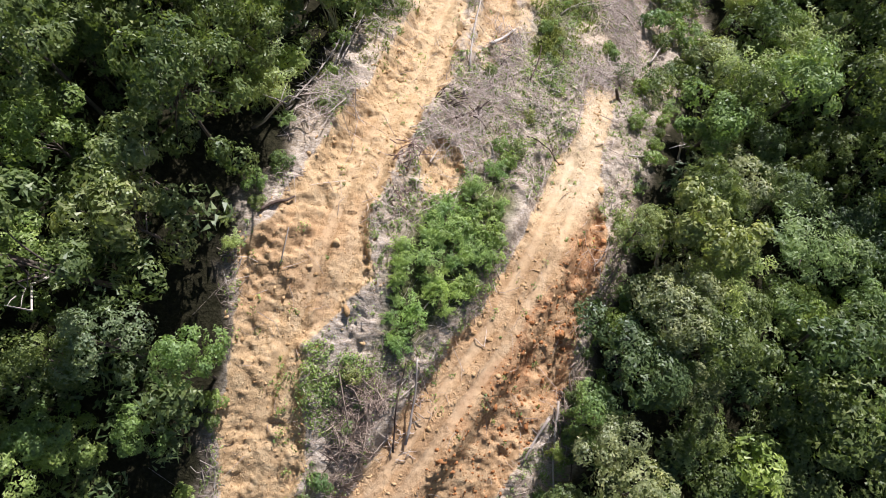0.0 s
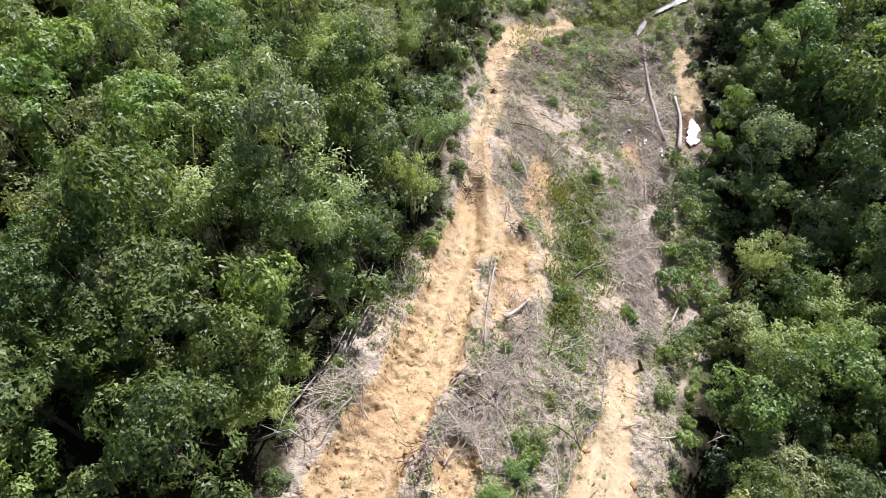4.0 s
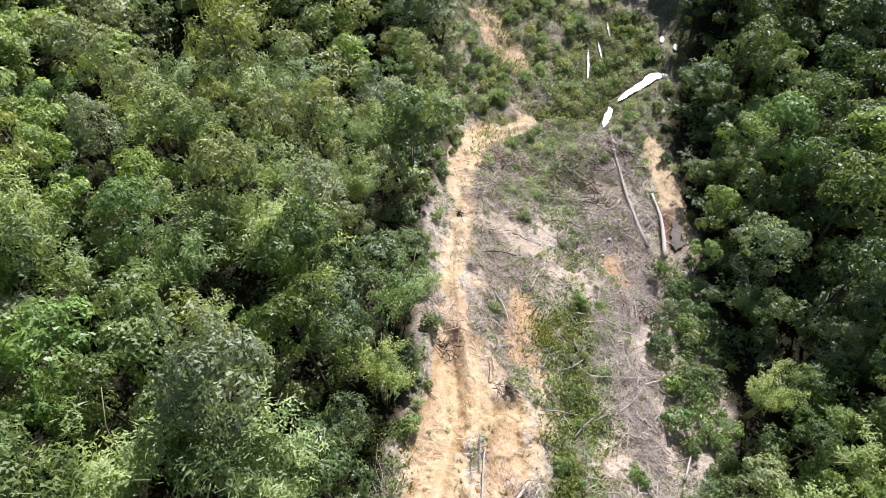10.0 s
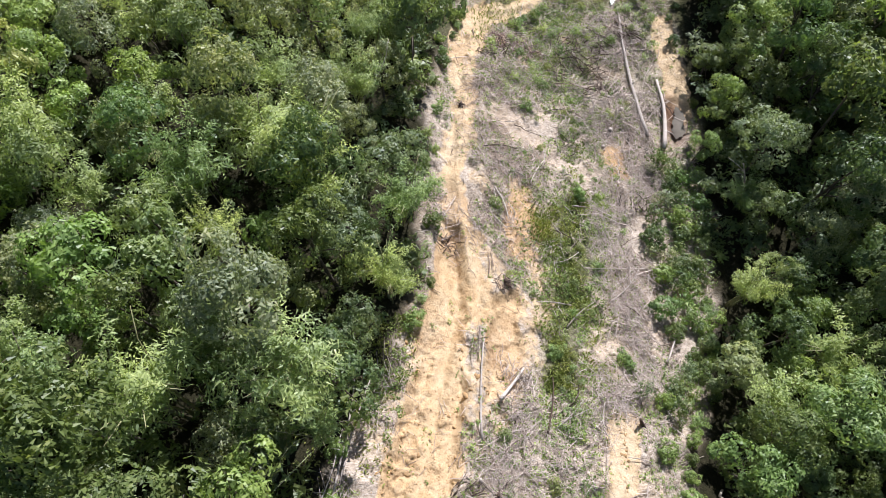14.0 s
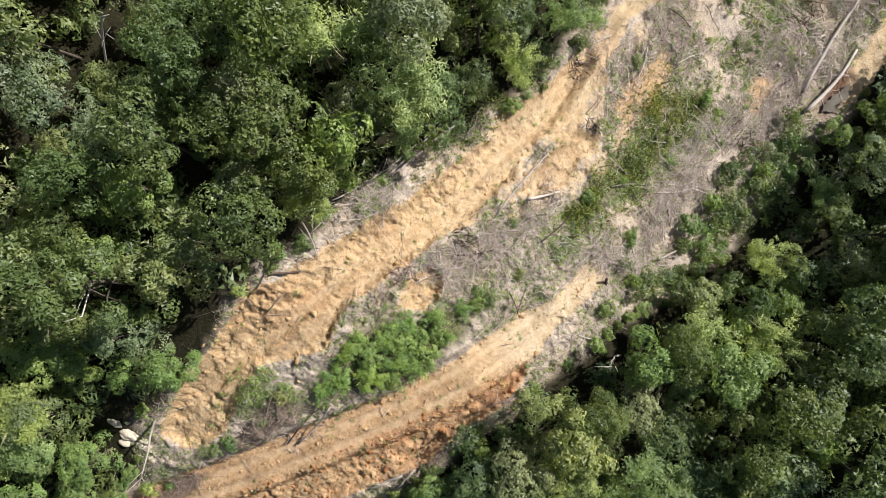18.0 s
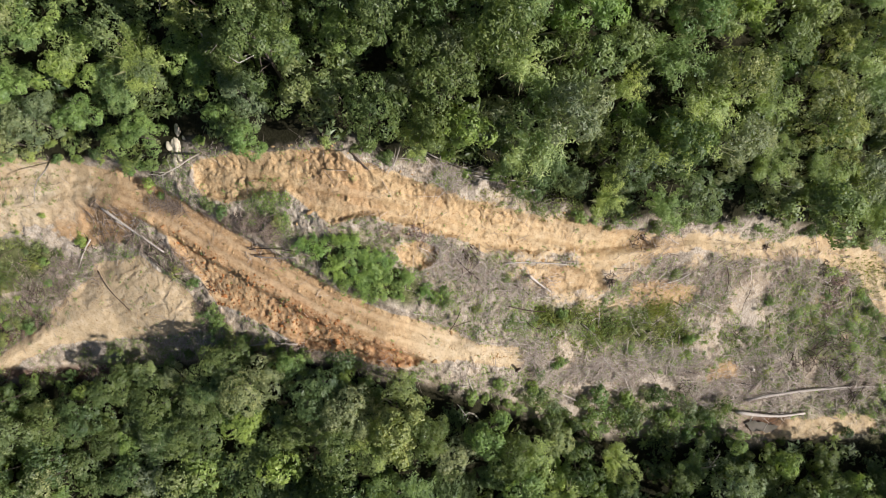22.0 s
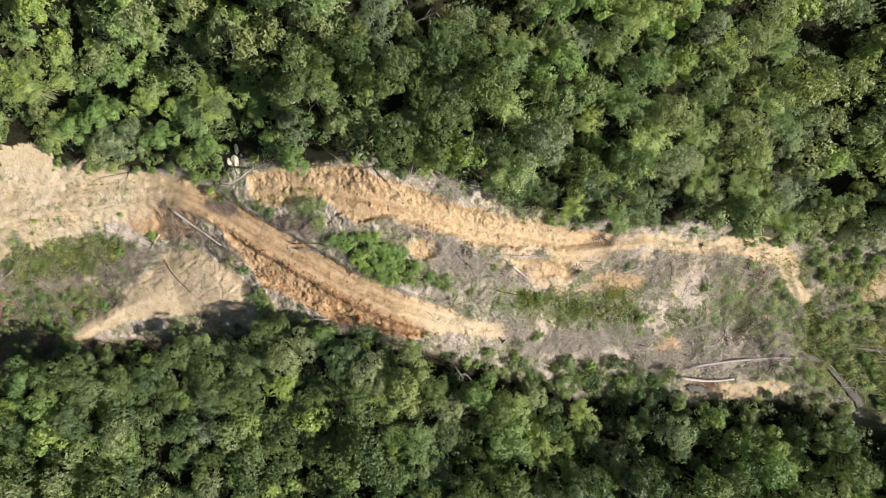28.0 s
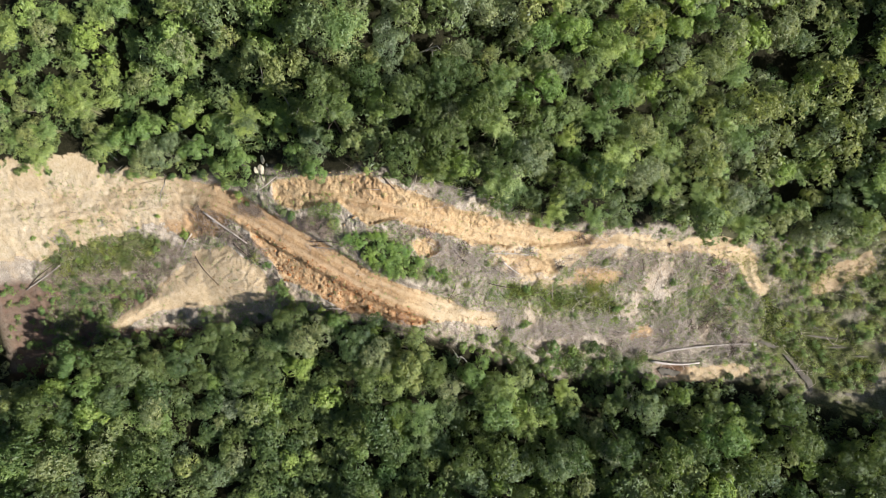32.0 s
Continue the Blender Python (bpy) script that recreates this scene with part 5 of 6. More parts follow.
log("fallen_log", (2.4, 33.6), (3.8, 42.4), 0.10, PALE_LOG, "thin pale trunk beside a dirt track", (0.15, 0.2), -0.2, "", 2)
log("fallen_log", (8.2, 34.0), (9.8, 39.0), 0.09, DARK_LOG, "dark branch lying in brush", (0.2, 0.2), 0.2, "", 2)
log("fallen_log", (9.0, 3.2), (6.6, -0.6), 0.14, PALE_LOG, "pale broken log on a red soil bank", (0.3, 0.2), 0.1, "logs under the red bank", 2)
log("fallen_log", (9.8, 4.6), (9.4, -3.0), 0.12, PALE_LOG, "grey broken trunk below a red bank", (0.5, 0.3), 0.2, "logs under the red bank", 3)
log("fallen_log", (10.8, 6.4), (11.0, -2.0), 0.09, DARK_LOG, "dark broken trunk below a red bank", (0.5, 0.3), -0.2, "logs under the red bank", 3)
log("fallen_log", (-3.0, 1.0), (-2.0, 7.4), 0.11, PALE_LOG, "pale branch among brush between the tracks", (0.3, 0.8), 0.2, "", 3)
log("fallen_log", (-4.0, 0.4), (-2.9, 7.0), 0.08, DARK_LOG, "dark branch among brush between the tracks", (0.3, 0.6), -0.2, "", 2)
log("fallen_log", (17.6, 27.4), (19.9, 28.0), 0.08, PALE_LOG, "thin pale branch beside bushes", (0.2, 0.3), 0.1)
log("fallen_log", (22.0, 40.0), (24.6, 45.6), 0.10, PALE_LOG, "bleached branch on a bed of brush", (0.4, 0.5), 0.4, "bleached branches on the brush", 3)
log("fallen_log", (25.4, 43.0), (27.0, 48.4), 0.12, PALE_LOG, "white forked branch on a bed of brush", (0.4, 0.8), -0.3, "bleached branches on the brush", 3)
log("fallen_log", (17.4, 46.4), (21.6, 50.0), 0.07, PALE_LOG, "bleached branch on a bed of brush", (0.3, 0.4), 0.3, "bleached branches on the brush", 2)
for k in range(60):
    r = np.random.default_rng(900 + k)
    while True:
        x, y = r.uniform(2, 31), r.uniform(26, 86)
        p = plan(np.array([x]), np.array([y]))
        if p["clear"][0] > 1.0 and p["bare"][0] < 0.4:
            break
    a, size = r.uniform(0, 6.28), r.uniform(1.6, 4.2)
    log("cut_branch", (x, y), (x + size * math.cos(a), y + size * math.sin(a)), r.uniform(0.035, 0.08), PALE_LOG if k % 3 else DARK_LOG, "weathered cut branch on dry brush", (0.15, 0.35), r.normal(0, 0.25), "cut branches on the slope", 2)


def stump(x, y, tall, radius, material, label, lean=(0.1, 0.0)):
    ob = thing("stump", label, "stump", at=(x, y, z_at(x, y)), turn=rng.uniform(0, 6))
    pts = [(lean[0] * h, lean[1] * h, h) for h in (-0.2, 0.15 * tall, 0.55 * tall, tall)]
    part("bole", *tube(pts, [radius * 1.7, radius * 1.15, radius, radius * 0.8], 10, 0.12), material, ob, smooth=True)
    for k in range(5):
        a = k * 1.25 + rng.uniform(-0.3, 0.3)
        part("root", *tube([(0, 0, 0.18), (radius * 1.6 * math.cos(a), radius * 1.6 * math.sin(a), 0.1), (radius * 3.4 * math.cos(a), radius * 3.4 * math.sin(a), -0.12)], [radius * 0.6, radius * 0.4, radius * 0.12], 5), material, ob, smooth=True)
    return ob


stump(17.6, 34.2, 1.5, 0.16, DARK_LOG, "charred leaning stump at the end of a track", (0.25, 0.35))
stump(1.9, 30.5, 1.1, 0.15, PALE_LOG, "pale splintered stump beside a track", (0.05, 0.3))
stump(3.2, 29.6, 0.5, 0.22, DARK_LOG, "dark cut stump on ochre soil")
# three pale stumps added as stand-ins for white glints off puddles
stump(22.9, 68.4, 0.7, 0.24, PALE_LOG, "pale stump shape added for a water glint on wet ground")
stump(24.6, 70.8, 0.6, 0.2, PALE_LOG, "pale stump shape added for a water glint on wet ground")
stump(21.4, 66.0, 0.5, 0.2, PALE_LOG, "pale stump shape added for a water glint on wet ground")
stump(6.8, 48.2, 0.6, 0.25, DARK_LOG, "dark stump in a tangle of twigs")
stump(5.2, 70.2, 0.4, 0.2, DARK_LOG, "dark stump beside a rutted track")

# ---- boulders and clods of soil ----


def lump(size, seed, detail=2):
    r = np.random.default_rng(seed)
    bm = bmesh.new()
    bmesh.ops.create_icosphere(bm, subdivisions=detail, radius=1.0)
    ph = r.uniform(0, 6, 6)
    cuts = r.normal(size=(7, 3))
    cuts /= np.linalg.norm(cuts, axis=1)[:, None]
    v = np.array([tuple(p.co) for p in bm.verts])
    for c, q in zip(cuts, r.uniform(0.38, 0.72, 7)):
        over = np.maximum(v @ c - q, 0)
        v = v - over[:, None] * c * 0.9
    v *= 1 + 0.08 * np.sin(3 * v[:, :1] + ph[0]) + 0.07 * np.sin(4 * v[:, 1:2] + ph[1])
    v *= np.array([1.0, r.uniform(0.7, 1.0), r.uniform(0.5, 0.8)]) * size
    f = np.array([[p.index for p in q.verts] for q in bm.faces])
    bm.free()
    return v, f


LUMP_MESH = {m: [mesh_of("soil_clod", *lump(1.0, 40 + k, 2), m) for k in range(4)] for m in (CLOD_YELLOW, CLOD_RED, STONE)}


def boulder(x, y, size, material, label, group):
    ob = tagged(new("soil_clod", LUMP_MESH[material][rng.integers(4)]), label, "soil clod", group)
    ob.matrix_basis = Matrix.LocRotScale((x, y, z_at(x, y) - size * 0.08), Euler(tuple(rng.uniform(-0.5, 0.5, 2)) + (rng.uniform(0, 6),)), tuple(size * rng.uniform(0.7, 1.35, 3)))
    return ob


for x, y, size in ((-8.1, 15.5, 0.55), (-4.5, 31.6, 0.4), (-3.7, 31.9, 0.45), (-10.2, 13.9, 0.4), (-7.4, 6.0, 0.45), (-6.2, 8.4, 0.4), (-6.6, 2.6, 0.5)):
    boulder(x, y, size, CLOD_YELLOW, "large lump of ochre soil on the churned track", "large soil lumps")
for k in range(26):
    r = np.random.default_rng(1300 + k)
    s = r.uniform(6, 46)
    i = np.interp(s, UP_RUN, np.arange(len(UPPER)))
    a, b = UPPER[int(i)], UPPER[min(int(i) + 1, len(UPPER) - 1)]
    x, y = a[0] + (b[0] - a[0]) * (i % 1) + r.normal(0, 2.3), a[1] + (b[1] - a[1]) * (i % 1)
    boulder(x, y, r.lognormal(-2.0, 0.4), CLOD_YELLOW, "lump of ochre soil on the churned track", "ochre soil lumps")
for k in range(30):
    r = np.random.default_rng(1500 + k)
    s = r.uniform(60, 108)
    i = np.interp(s, LOW_RUN, np.arange(len(LOWER)))
    a, b = LOWER[int(i)], LOWER[min(int(i) + 1, len(LOWER) - 1)]
    side = -0.1 if k % 2 else 2.0 + 1.2 * r.uniform()
    x, y = a[0] + (b[0] - a[0]) * (i % 1) + side * 0.85 + r.normal(0, 0.3), a[1] + (b[1] - a[1]) * (i % 1) - side * 0.5
    boulder(x, y, r.lognormal(-1.9, 0.3), CLOD_YELLOW, "lump of reddish soil along the narrow track", "reddish soil lumps")


def crumbs(name, count, pick, size, material, label, seed):
    """Small clods over the bare soil, as one mesh."""
    r = np.random.default_rng(seed)
    x, y = r.uniform(-22, 34, count * 14), r.uniform(-58, 90, count * 14)
    p = plan(x, y)
    keep = (pick(p) > r.uniform(0.25, 1, len(x))) & (np.abs(np.abs(p["dl"]) - 0.95) > 0.3)
    x, y = x[keep][:count], y[keep][:count]
    n = len(x)
    v0, f0 = lump(1.0, seed, 1)
    s = size * r.lognormal(0, 0.45, n)
    a = r.uniform(0, 6.28, n)
    rot = np.stack([np.stack([np.cos(a), -np.sin(a), 0 * a], 1), np.stack([np.sin(a), np.cos(a), 0 * a], 1), np.stack([0 * a, 0 * a, 1 + 0 * a], 1)], 1)
    v = np.einsum("nij,kj->nki", rot, v0) * s[:, None, None] * r.uniform(0.6, 1.45, (n, 1, 3)) * (1, 1, 0.6) + np.stack([x, y, rest(x, y) + 0.06 * s], 1)[:, None, :]
    f = (f0[None] + (np.arange(n) * len(v0))[:, None, None]).reshape(-1, 3)
    return tagged(new(name, mesh_of(name, v.reshape(-1, 3), f, material)), label, "soil crumbs", kind="stuff")


crumbs("soil_crumbs", 4600, lambda p: p["upper"] * step(60, 30, p["su"]), 0.07, CLOD_YELLOW, "loose ochre soil crumbs on the churned track", 61)
crumbs("soil_crumbs", 1300, lambda p: step(1.4, 0.2, np.abs(p["slide_in"])) * step(56, 46, p["su"]), 0.15, CLOD_YELLOW, "broken ochre clods along the edges of a soil slide", 65)
crumbs("soil_crumbs", 700, lambda p: p["bank"], 0.17, CLOD_RED, "broken red clods on a soil bank", 66)
crumbs("soil_crumbs", 2600, lambda p: p["bank"], 0.08, CLOD_RED, "loose red soil crumbs along the narrow track", 62)
crumbs("soil_crumbs", 2200, lambda p: p["lower"] * step(50, 62, p["sl"]) * np.maximum(step(0.6, 0.3, np.abs(p["dl"])), step(1.55, 1.8, np.abs(p["dl"]))), 0.12, CLOD_YELLOW, "ochre soil lumps along the wheel ruts", 64)
crumbs("soil_crumbs", 1400, lambda p: np.maximum(p["mound"], 0.7 * p["sandy"]), 0.07, CLOD_YELLOW, "ochre soil crumbs on sandy spoil", 63)

# ---- the pale outcrop beside the upper slide ----


SANDSTONE = clod_material("dull_sandstone", (0.34, 0.265, 0.17), (0.64, 0.54, 0.37))


def outcrop():
    ob = thing("sandstone_outcrop", "pale eroded sandstone ledge between trees and track", "outcrop", at=(-15.2, -8.6, z_at(-15.2, -8.6)))
    for k in range(40):
        t = rng.uniform()
        x, y = -19.6 + 5.0 * t + rng.normal(0, 0.3), -5.6 - 2.4 * t + rng.normal(0, 0.5)
        v, f = lump(rng.lognormal(-0.75, 0.40), 300 + k, 2)
        v = v * (1.1, 0.8, 0.55) + np.array([x, y, z_at(x, y) - 0.02]) - np.array(ob.location)
        part("stone", v, f, SANDSTONE, ob)


outcrop()

# ---- weeds coming up through the brush ----


def weeds(count, seed, ring=CLEARING, tint="broad", y_high=98.0, bare_ok=0.05, tall=0.30):
    x, y, _ = brush_spots(count, seed, ring, bare_ok, y_high=y_high)
    free = dry_land(x, y, 0.4)
    x, y = x[free], y[free]
    r = np.random.default_rng(seed)
    if ring is not CLEARING and y_high > 100:
        grown = far_share(x, y) > r.uniform(0, 1, len(x))
        x, y = x[grown], y[grown]
    each = 9
    size = tall * r.lognormal(0, 0.4, len(x))
    way = r.normal(size=(len(x), each, 3))
    way[..., 2] = np.abs(way[..., 2])
    way /= np.linalg.norm(way, axis=2)[..., None]
    c = np.stack([x, y, rest(x, y)], 1)[:, None, :] + way * size[:, None, None] * (1, 1, 0.8)
    v, f = leaves(c.reshape(-1, 3), way.reshape(-1, 3), 0.24, 0.12)
    me = mesh_of("weeds", v, f, LEAF_WOOD[tint])
    layer = me.attributes.new("plant", "FLOAT", "POINT")
    layer.data.foreach_set("value", np.repeat(r.uniform(0.3, 0.9, len(x)), each * 4).astype(np.float32))
    return tagged(new("weeds", me), "small green weeds growing through dry litter", "weeds", kind="stuff")


weeds(9000, 81)

for x, y in zip(*scatter([(-3.0, -66.0), (-2.4, -46.0), (2.0, -37.5), (6.0, -48.0), (9.0, -57.0), (6.0, -66.0)], 2.3, 0.0, 12)):
    if rng.uniform() < 0.6:
        shrub(x, y, rng.uniform(0.6, 1.1), ("broad", "olive")[rng.integers(2)], "dark bush in a shaded hollow", "bushes in the hollow")
for k, (x, y) in enumerate(((-1.0, -41.0), (-0.6, -48.0), (2.4, -46.0), (-2.6, -38.0), (0.6, -56.0))):
    heap(x, y, 2.2, 22, "heap of dark dead branches and roots", DARK_LOG, 60 + k)
for x, y in zip(*scatter([(14.0, 114.0), (36.0, 114.0), (38.0, 140.0), (14.0, 140.0)], 2.6, 0.0, 14)):
    if rng.uniform() < 0.55:
        shrub(x, y, rng.uniform(0.7, 1.4), ("broad", "olive", "cane")[rng.integers(3)], "scrubby bush on a grassy slope", "bushes on the far slope")

for k in range(30):
    r = np.random.default_rng(2100 + k)
    while True:
        x, y = r.uniform(4, 32), r.uniform(28, 92)
        p = plan(np.array([x]), np.array([y]))
        if p["clear"][0] > 1.0 and p["bare"][0] < 0.45 and rough_noise(x, y, 7.0, 3, 93) > 0.42:
            break
    shrub(x, y, r.uniform(0.28, 0.75), ("broad", "olive", "olive")[k % 3], "small scrubby bush in dry brush", "bushes in the brush")
for k, (x, y) in enumerate(((16.6, 82.0), (18.0, 77.6), (14.4, 80.6), (22.6, 77.0), (24.4, 84.6), (17.0, 66.0), (13.0, 70.6), (9.6, 79.6))):
    heap(x, y, 1.9, 20, "tangle of dark dead branches on the slope" if k % 2 else "tangle of bleached branches on the slope", DARK_LOG if k % 2 else DEAD, 80 + k)

GREENING = [(7.0, 34.0), (9.0, 50.0), (12.5, 62.0), (12.0, 74.0), (15.0, 88.0), (26.0, 88.0), (24.5, 70.0), (21.0, 56.0), (17.0, 42.0), (11.0, 33.0)]
weeds(2000, 86, GREENING, "broad", bare_ok=0.1, tall=0.42)
weeds(500, 87, [(-13.0, -6.0), (-11.0, 6.0), (-7.0, 11.0), (-4.6, 8.0), (-7.0, 1.0), (-10.5, -6.0)], "broad", bare_ok=0.1, tall=0.42)
weeds(1500, 88, [(-12.6, 25.0), (-9.6, 33.0), (-5.0, 41.0), (-2.0, 44.0), (-3.0, 40.0), (-7.6, 31.0), (-10.6, 24.0)], "broad", bare_ok=0.1, tall=0.45)
FAR_SLOPE = [(4.0, 70.0), (12.0, 70.0), (26.0, 70.0), (36.0, 84.0), (40.0, 106.0), (36.0, 130.0), (14.0, 130.0), (9.0, 104.0)]
weeds(3800, 83, FAR_SLOPE, "olive", 130.0)
weeds(2400, 84, HOLLOW, "broad")
x, y, h = brush_spots(1800, 36, FAR_SLOPE, 0.3, y_high=126.0)
sticks("dry_branches", x, y, 1.3, 0.026, DEAD, "scattered dry branches on the far grassy slope", 0.12, 0.2, h, 36)
x, y, h = brush_spots(1400, 37, [(-12.0, -62.0), (-10.0, -30.0), (-5.0, -24.0), (-1.0, -32.0), (4.0, -44.0), (8.0, -60.0)], 0.3)
sticks("dark_branches", x, y, 1.9, 0.035, DRY_BROWN, "dark brush and roots beside old spoil", 0.2, 0.35, h, 37)


def scrub(ring, count, label, seed, sizes=(0.16, 0.40), kinds=("broad", "olive", "cane"), cluster=0.45):
    """Low scrub that merges into one cover: many small plants as one mesh a kind."""
    r = np.random.default_rng(seed)
    xs, ys = [p[0] for p in ring], [p[1] for p in ring]
    for q, k in enumerate(kinds):
        x, y = r.uniform(min(xs), max(xs), count * 8), r.uniform(min(ys), max(ys), count * 8)
        keep = (inside(x, y, ring) + 1.4 * r.normal(0, 1, len(x)) + 10.0 * (rough_noise(x, y, 7.0, 3, 73) - 0.5) > 0.3) & (rough_noise(x, y, 5.0, 3, seed + q) > cluster) & (plan(x, y)["bare"] < 0.5) & dry_land(x, y, 1.0) & (far_share(x, y) * (seed // 10 == 31) + (seed // 10 != 31) > r.uniform(0, 1, len(x)))
        x, y = x[keep][:count], y[keep][:count]
        vs, fs, tint, start = [], [], [], 0
        for cx, cy in zip(x, y):
            v, f, _ = thinned(*TEMPLATES[k][r.integers(4)], 0.055, 3.0)
            a, size = r.uniform(0, 6.28), r.uniform(*sizes)
            turn = np.array([[math.cos(a), -math.sin(a), 0], [math.sin(a), math.cos(a), 0], [0, 0, 0.8]]) * size
            v = v @ turn.T
            vs.append(v + (cx, cy, z_at(cx, cy) - 2.2 * size))
            fs.append(f + start)
            start += len(v)
            tint.append(np.full(len(v), r.uniform(), np.float32))
        me = mesh_of("scrub", np.concatenate(vs), np.concatenate(fs), LEAF_WOOD[k])
        layer = me.attributes.new("plant", "FLOAT", "POINT")
        layer.data.foreach_set("value", np.concatenate(tint))
        tagged(new("scrub", me), label, "scrub", kind="stuff")


scrub(EAST_SCRUB + [(18.5, 31.0)], 40, "low green scrub merging into the forest edge", 301, (0.2, 0.5), ("broad", "dark_shaded", "fine"))
scrub(FAR_SLOPE, 150, "patchy low scrub on the far grassy slope", 311, (0.14, 0.36))
scrub(HOLLOW, 60, "dark low scrub in a shaded hollow", 321, (0.18, 0.4), ("broad", "dark_shaded"), 0.3)
scrub([(9.0, 37.0), (13.0, 60.0), (20.0, 84.0), (27.0, 84.0), (24.0, 62.0), (18.0, 50.0), (13.0, 38.0)], 60, "thin scrub sprouting through dry brush", 331, (0.08, 0.2), ("broad", "olive"), 0.5)

# ---- dark brush round the junction and below the red bank ----
x, y, h = brush_spots(1500, 38, [(-13.0, -13.0), (-11.0, -6.0), (-8.6, 0.5), (-6.6, 5.6), (-4.4, 5.0), (-6.0, 0.0), (-9.0, -5.0), (-11.6, -12.0)], 0.6)
sticks("grey_branches", x, y, 1.4, 0.03, DRY_BROWN, "grey-brown brush in the wedge between two tracks", 0.2, 0.3, h, 38)
x, y, h = brush_spots(240, 39, [(-14.0, -21.0), (-10.0, -15.0), (-5.4, -12.2), (-1.0, -7.5), (-1.0, -11.0), (-6.0, -16.0), (-9.0, -22.0), (-13.0, -24.0)], 0.8)
sticks("dark_branches", x, y, 1.8, 0.05, DRY_BROWN, "dark uprooted brush beside the track junction", 0.3, 0.45, h, 39)
x, y, h = brush_spots(900, 40, [(1.0, -8.0), (5.0, -2.6), (8.6, 3.6), (12.0, 12.0), (15.0, 18.0), (17.0, 18.0), (14.0, 9.0), (11.0, 2.0), (8.4, -5.0), (4.0, -10.0)], 0.8)
sticks("dark_branches", x, y, 1.5, 0.03, DRY_BROWN, "brown brush below a red soil bank", 0.2, 0.35, h, 40)
for k, (x, y, reach) in enumerate(((-10.0, -15.9, 1.5), (-6.4, -14.0, 1.6), (-8.2, -26.6, 1.8), (-5.2, -30.6, 1.9), (-2.6, -37.6, 2.0), (0.2, -7.0, 1.5), (-11.0, -5.4, 1.2), (-8.2, 0.2, 1.3), (11.2, 80.8, 2.0), (17.1, 68.2, 1.7), (22.4, 74.0, 2.0), (1.8, 52.4, 1.6))):
    heap(x, y, reach, 26, "tangle of dark uprooted brush and roots" if k % 3 else "tangle of grey dead branches and roots", DARK_LOG if k % 3 else DEAD, 120 + k, 0.6)
for k, (x, y) in enumerate(((3.2, -5.4), (4.4, -4.2), (6.0, -1.6), (7.4, 2.0), (8.6, 3.6), (9.8, 6.0), (11.6, 8.6), (12.6, 11.4), (13.8, 14.4), (5.6, -4.6), (7.8, -1.4), (10.4, 3.6), (12.0, 6.4), (14.6, 12.4), (15.4, 16.6), (2.0, -8.4), (-0.6, -9.6), (-10.2, -3.4), (-9.2, -1.8), (-7.4, 2.2), (-6.4, 4.0), (-7.0, 6.0), (-3.8, -35.0), (-2.0, -41.0), (-1.0, -44.0))):
    shrub(x + (2.2 if x > 0 else 0.0), y - (1.6 if x > 0 else 0.0), rng.uniform(0.45, 0.95), ("broad", "olive", "broad", "cane")[k % 4], "green bush rooted in broken soil", "bushes on broken soil", "bush")
scrub([(3.0, -9.0), (7.0, -3.6), (10.6, 2.6), (13.6, 11.0), (16.4, 17.0), (18.0, 18.0), (15.0, 9.0), (12.0, 2.0), (9.4, -5.0), (6.0, -10.0)], 40, "low scrub below a red soil bank", 341, (0.12, 0.3), ("broad", "olive"), 0.35)
scrub([(-24.0, -16.0), (-19.0, -9.0), (-17.0, -11.0), (-20.0, -22.0), (-24.0, -34.0), (-29.0, -36.0)], 50, "yellow-olive scrub at the edge of sandy ground", 351, (0.16, 0.34), ("olive", "cane"), 0.3)

for k in range(26):
    r = np.random.default_rng(2300 + k)
    x, y = r.uniform(-26, -9), r.uniform(-62, -26)
    if inside(np.array([x]), np.array([y]), SANDY)[0] > -1.0 and abs(to_line(np.array([x]), np.array([y]), LOWER)[0][0]) > 2.6:
        shrub(x, y, r.uniform(0.25, 0.7), ("olive", "broad", "cane")[k % 3], "small bush sprouting on sandy ground", "bushes on sandy ground")
x, y, h = brush_spots(1500, 41, [(-1.0, 47.0), (1.0, 60.0), (4.0, 74.0), (7.0, 87.0), (17.0, 86.0), (15.0, 66.0), (12.0, 52.0), (5.0, 47.0)], 0.3)
sticks("dry_branches", x, y, 1.2, 0.032, DRY_BROWN, "dry brown branches driven into a rutted track", 0.06, 0.12, h, 41)
x, y, h = brush_spots(1000, 42, [(-1.0, 49.0), (1.0, 60.0), (4.0, 74.0), (7.0, 87.0), (17.0, 86.0), (15.0, 66.0), (12.0, 52.0), (5.0, 49.0)], 0.2)
sticks("dry_branches", x, y, 1.5, 0.032, DEAD, "bleached branches scattered over a rutted slope", 0.08, 0.14, h, 42)

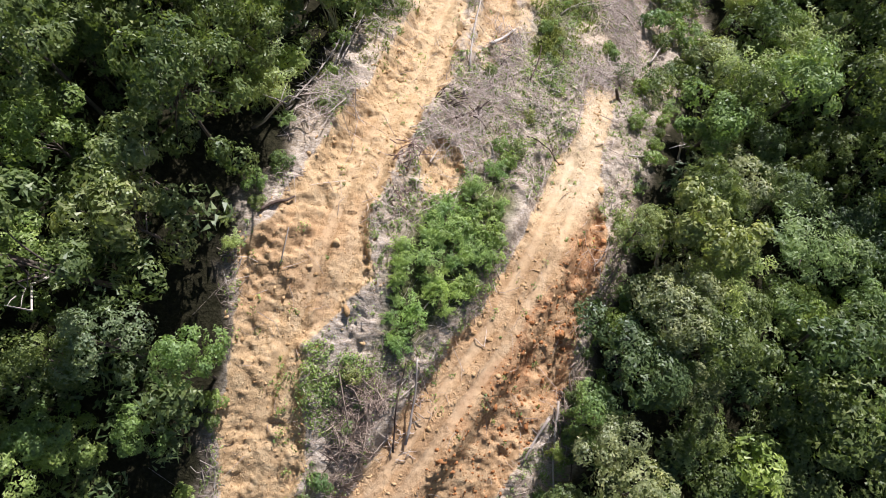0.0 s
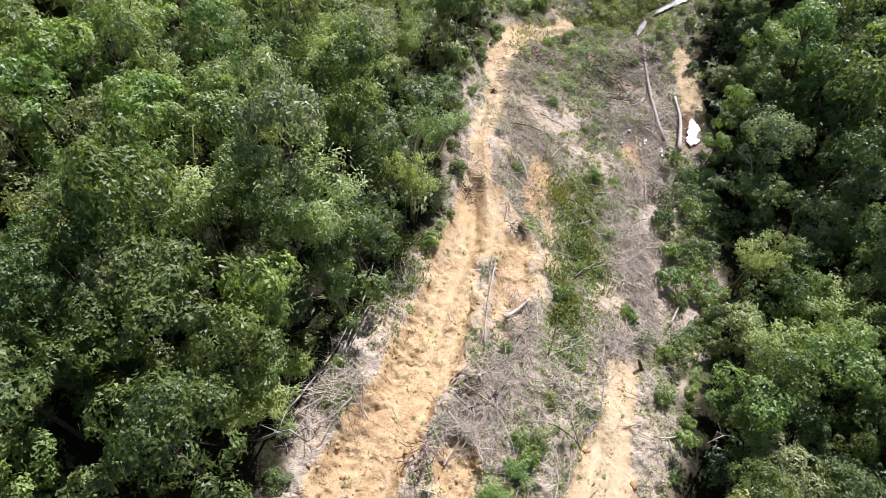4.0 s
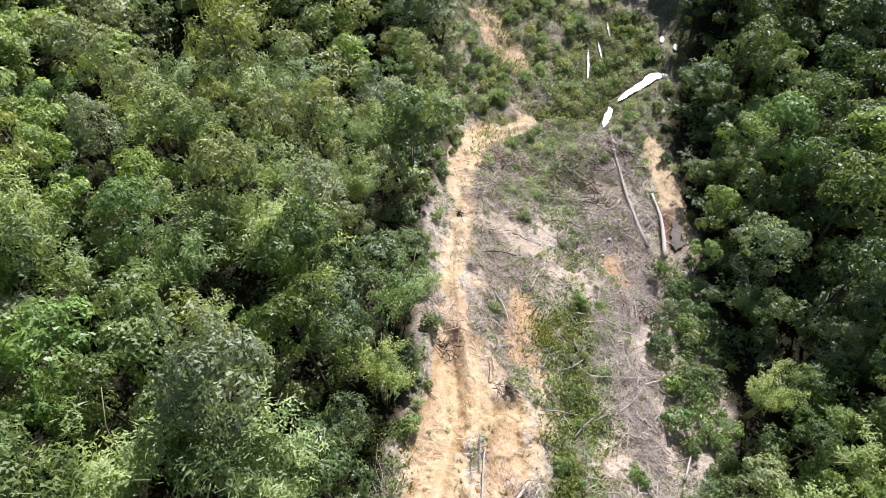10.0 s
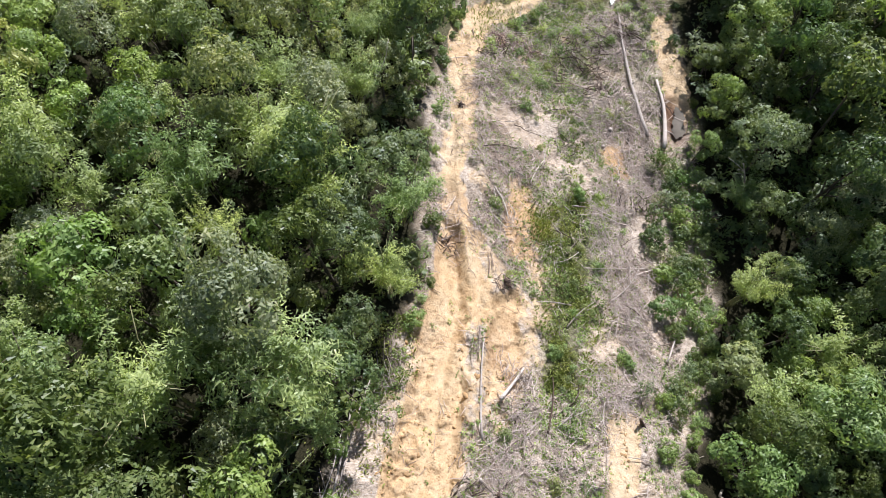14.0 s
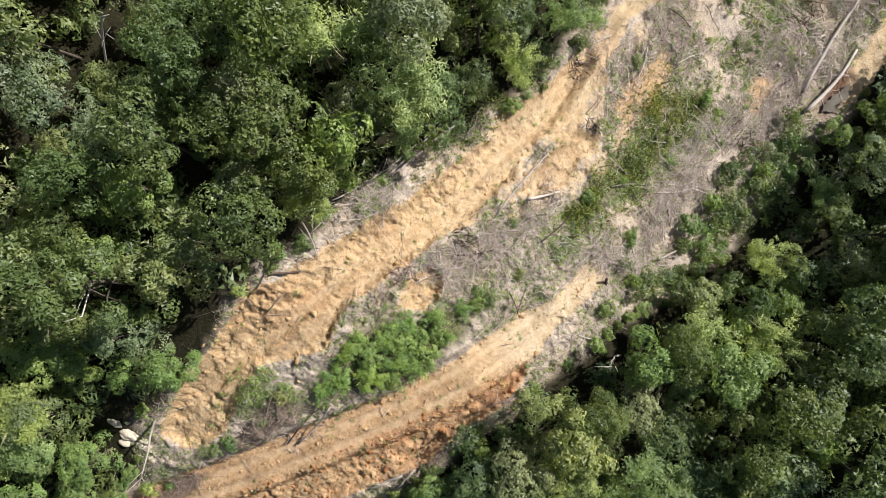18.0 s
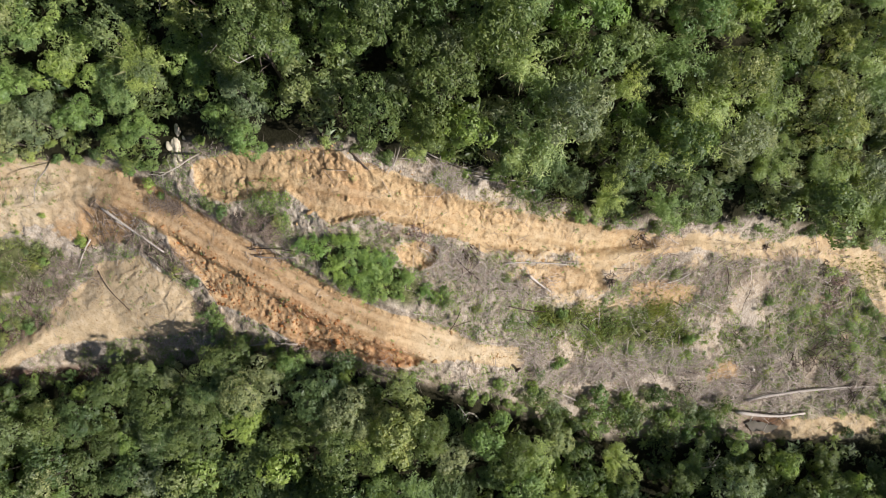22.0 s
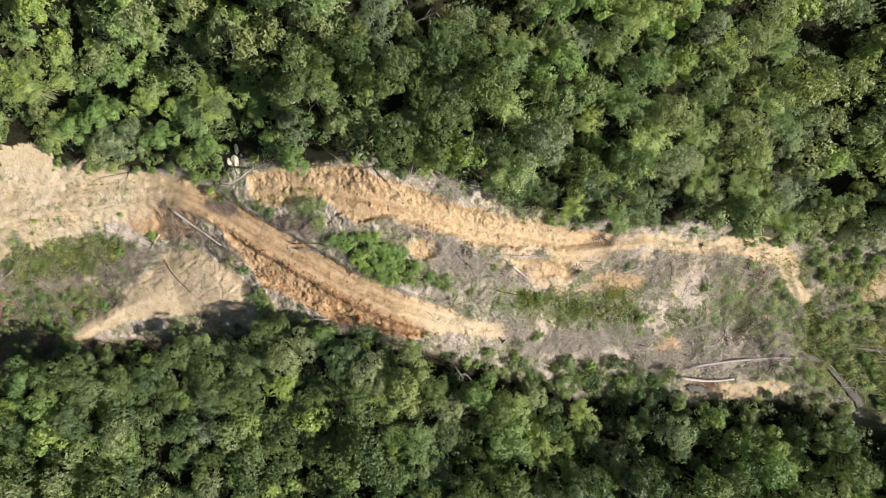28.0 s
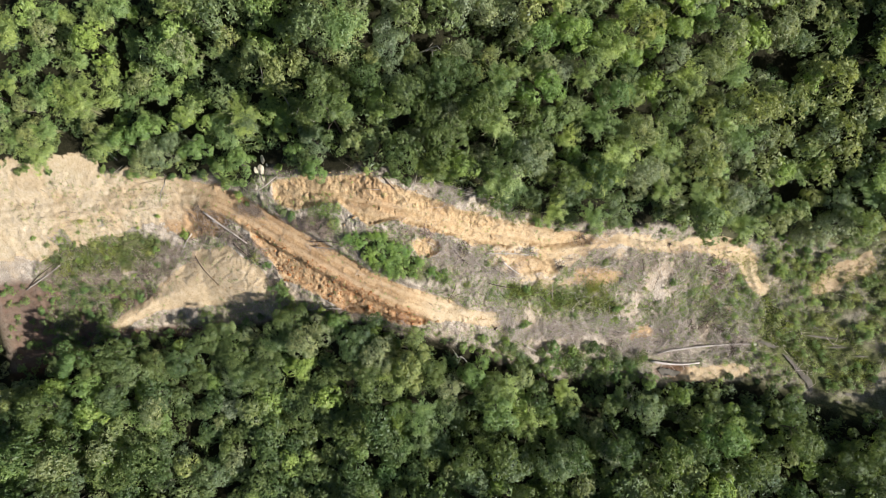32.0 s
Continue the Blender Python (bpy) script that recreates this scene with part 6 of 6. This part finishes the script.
# ---- dead leaning trunks that stand out of the canopy ----


def dead_tree(x, y, tall, heading, lean):
    """A bare, leaning trunk with a few broken limbs."""
    ob = thing("dead_tree", "bare bleached dead tree leaning out of the canopy", "dead tree", "dead trees in the forest", at=(x, y, z_at(x, y) - 0.2))
    d = np.array([math.cos(heading) * lean, math.sin(heading) * lean, 1.0])
    pts = [d * tall * q + rng.normal(0, 0.05, 3) * tall * q for q in (0, 0.3, 0.6, 0.85, 1.0)]
    trunk = part("trunk", *tube(pts, [0.13, 0.11, 0.085, 0.06, 0.025], 6), PALE_LOG, ob, smooth=True)
    for k in range(4):
        b = pts[2] + (pts[4] - pts[2]) * rng.uniform(0, 0.9)
        w = d * 0.5 + rng.normal(0, 0.5, 3)
        part("limb", *tube([b, b + w * 0.7 + (0, 0, 0.1), b + w * 1.5], [0.045, 0.032, 0.012], 4), PALE_LOG, trunk, smooth=True)


for x, y, tall, heading, lean in ((-26.0, 12.5, 8.6, 5.2, 0.7), (-21.5, 16.5, 9.0, 0.2, 0.5), (-17.0, -3.0, 7.0, 5.6, 0.6), (-31.0, 0.5, 9.6, 0.6, 0.8), (-14.6, 24.0, 8.0, 5.9, 0.7), (-12.0, 36.0, 7.4, 0.4, 0.5), (-38.0, -2.0, 9.4, 0.3, 0.9), (-9.0, 52.0, 8.6, 1.8, 0.5), (-24.0, 40.0, 9.0, 0.9, 0.6), (-33.0, 24.0, 9.6, 1.2, 0.7), (-20.6, -28.0, 7.4, 0.3, 0.8), (-27.6, -21.0, 8.2, 0.9, 0.7), (20.0, 14.0, 7.6, 2.2, 0.6), (24.0, 28.0, 7.4, 3.6, 0.5), (37.0, 58.0, 8.2, 3.0, 0.5), (-6.0, 66.0, 8.6, 0.6, 0.6)):
    dead_tree(x, y, tall, heading, lean)

PALE_CANE = wood_material("pale_green_canes", (0.26, 0.30, 0.15), (0.58, 0.58, 0.38), 2.0)


def arching_canes(count, seed):
    """Bare ends of bamboo that arch up out of the thicket and droop, with a few narrow leaves."""
    r = np.random.default_rng(seed)
    clumps = np.flatnonzero((TK == 2) | (TK == 1))
    clumps = clumps[(TX[clumps] < -4) & (TX[clumps] > -42) & (TY[clumps] > 22) & (TY[clumps] < 96)]
    for i in r.choice(clumps, count):
        top = TZ[i] + 8.2 * TS[i] * TALL[i]
        ob = thing("bamboo_cane", "pale arching bamboo cane drooping over the thicket", "bamboo", "arching bamboo canes", at=(TX[i], TY[i], TZ[i]))
        a, reach, rise = r.uniform(0, 6.28), r.uniform(1.8, 4.6), r.uniform(0.2, 1.3)
        q = np.linspace(0, 1, 9)
        bow = a + 0.5 * r.normal() * q
        pts = np.stack([reach * q ** 1.7 * np.cos(bow), reach * q ** 1.7 * np.sin(bow), (top - TZ[i] + rise) * (1.32 * q - 0.36 * q ** 2.6) ], 1)
        stem = part("stem", *tube(pts, np.linspace(0.036, 0.012, 9), 4), PALE_CANE, ob, smooth=True)
        n = 26
        k = r.uniform(4.0, 8.0, n)
        c = np.stack([np.interp(k, np.arange(9), pts[:, j]) for j in range(3)], 1) + r.normal(0, 0.10, (n, 3))
        part("foliage", *leaflets(c, np.tile([0.0, 0.0, 1.0], (n, 1)), 0.26, 0.07, 0.6, 0.8), LEAF_OWN["cane"], stem)


arching_canes(150, 77)

weeds(260, 85, SANDY, "olive", bare_ok=0.5)
x, y, h = brush_spots(220, 43, SANDY, 0.5)
sticks("dry_twigs", x, y, 1.1, 0.03, DRY_BROWN, "scattered brown twigs on pale sandy ground", 0.05, 0.1, h, 43)
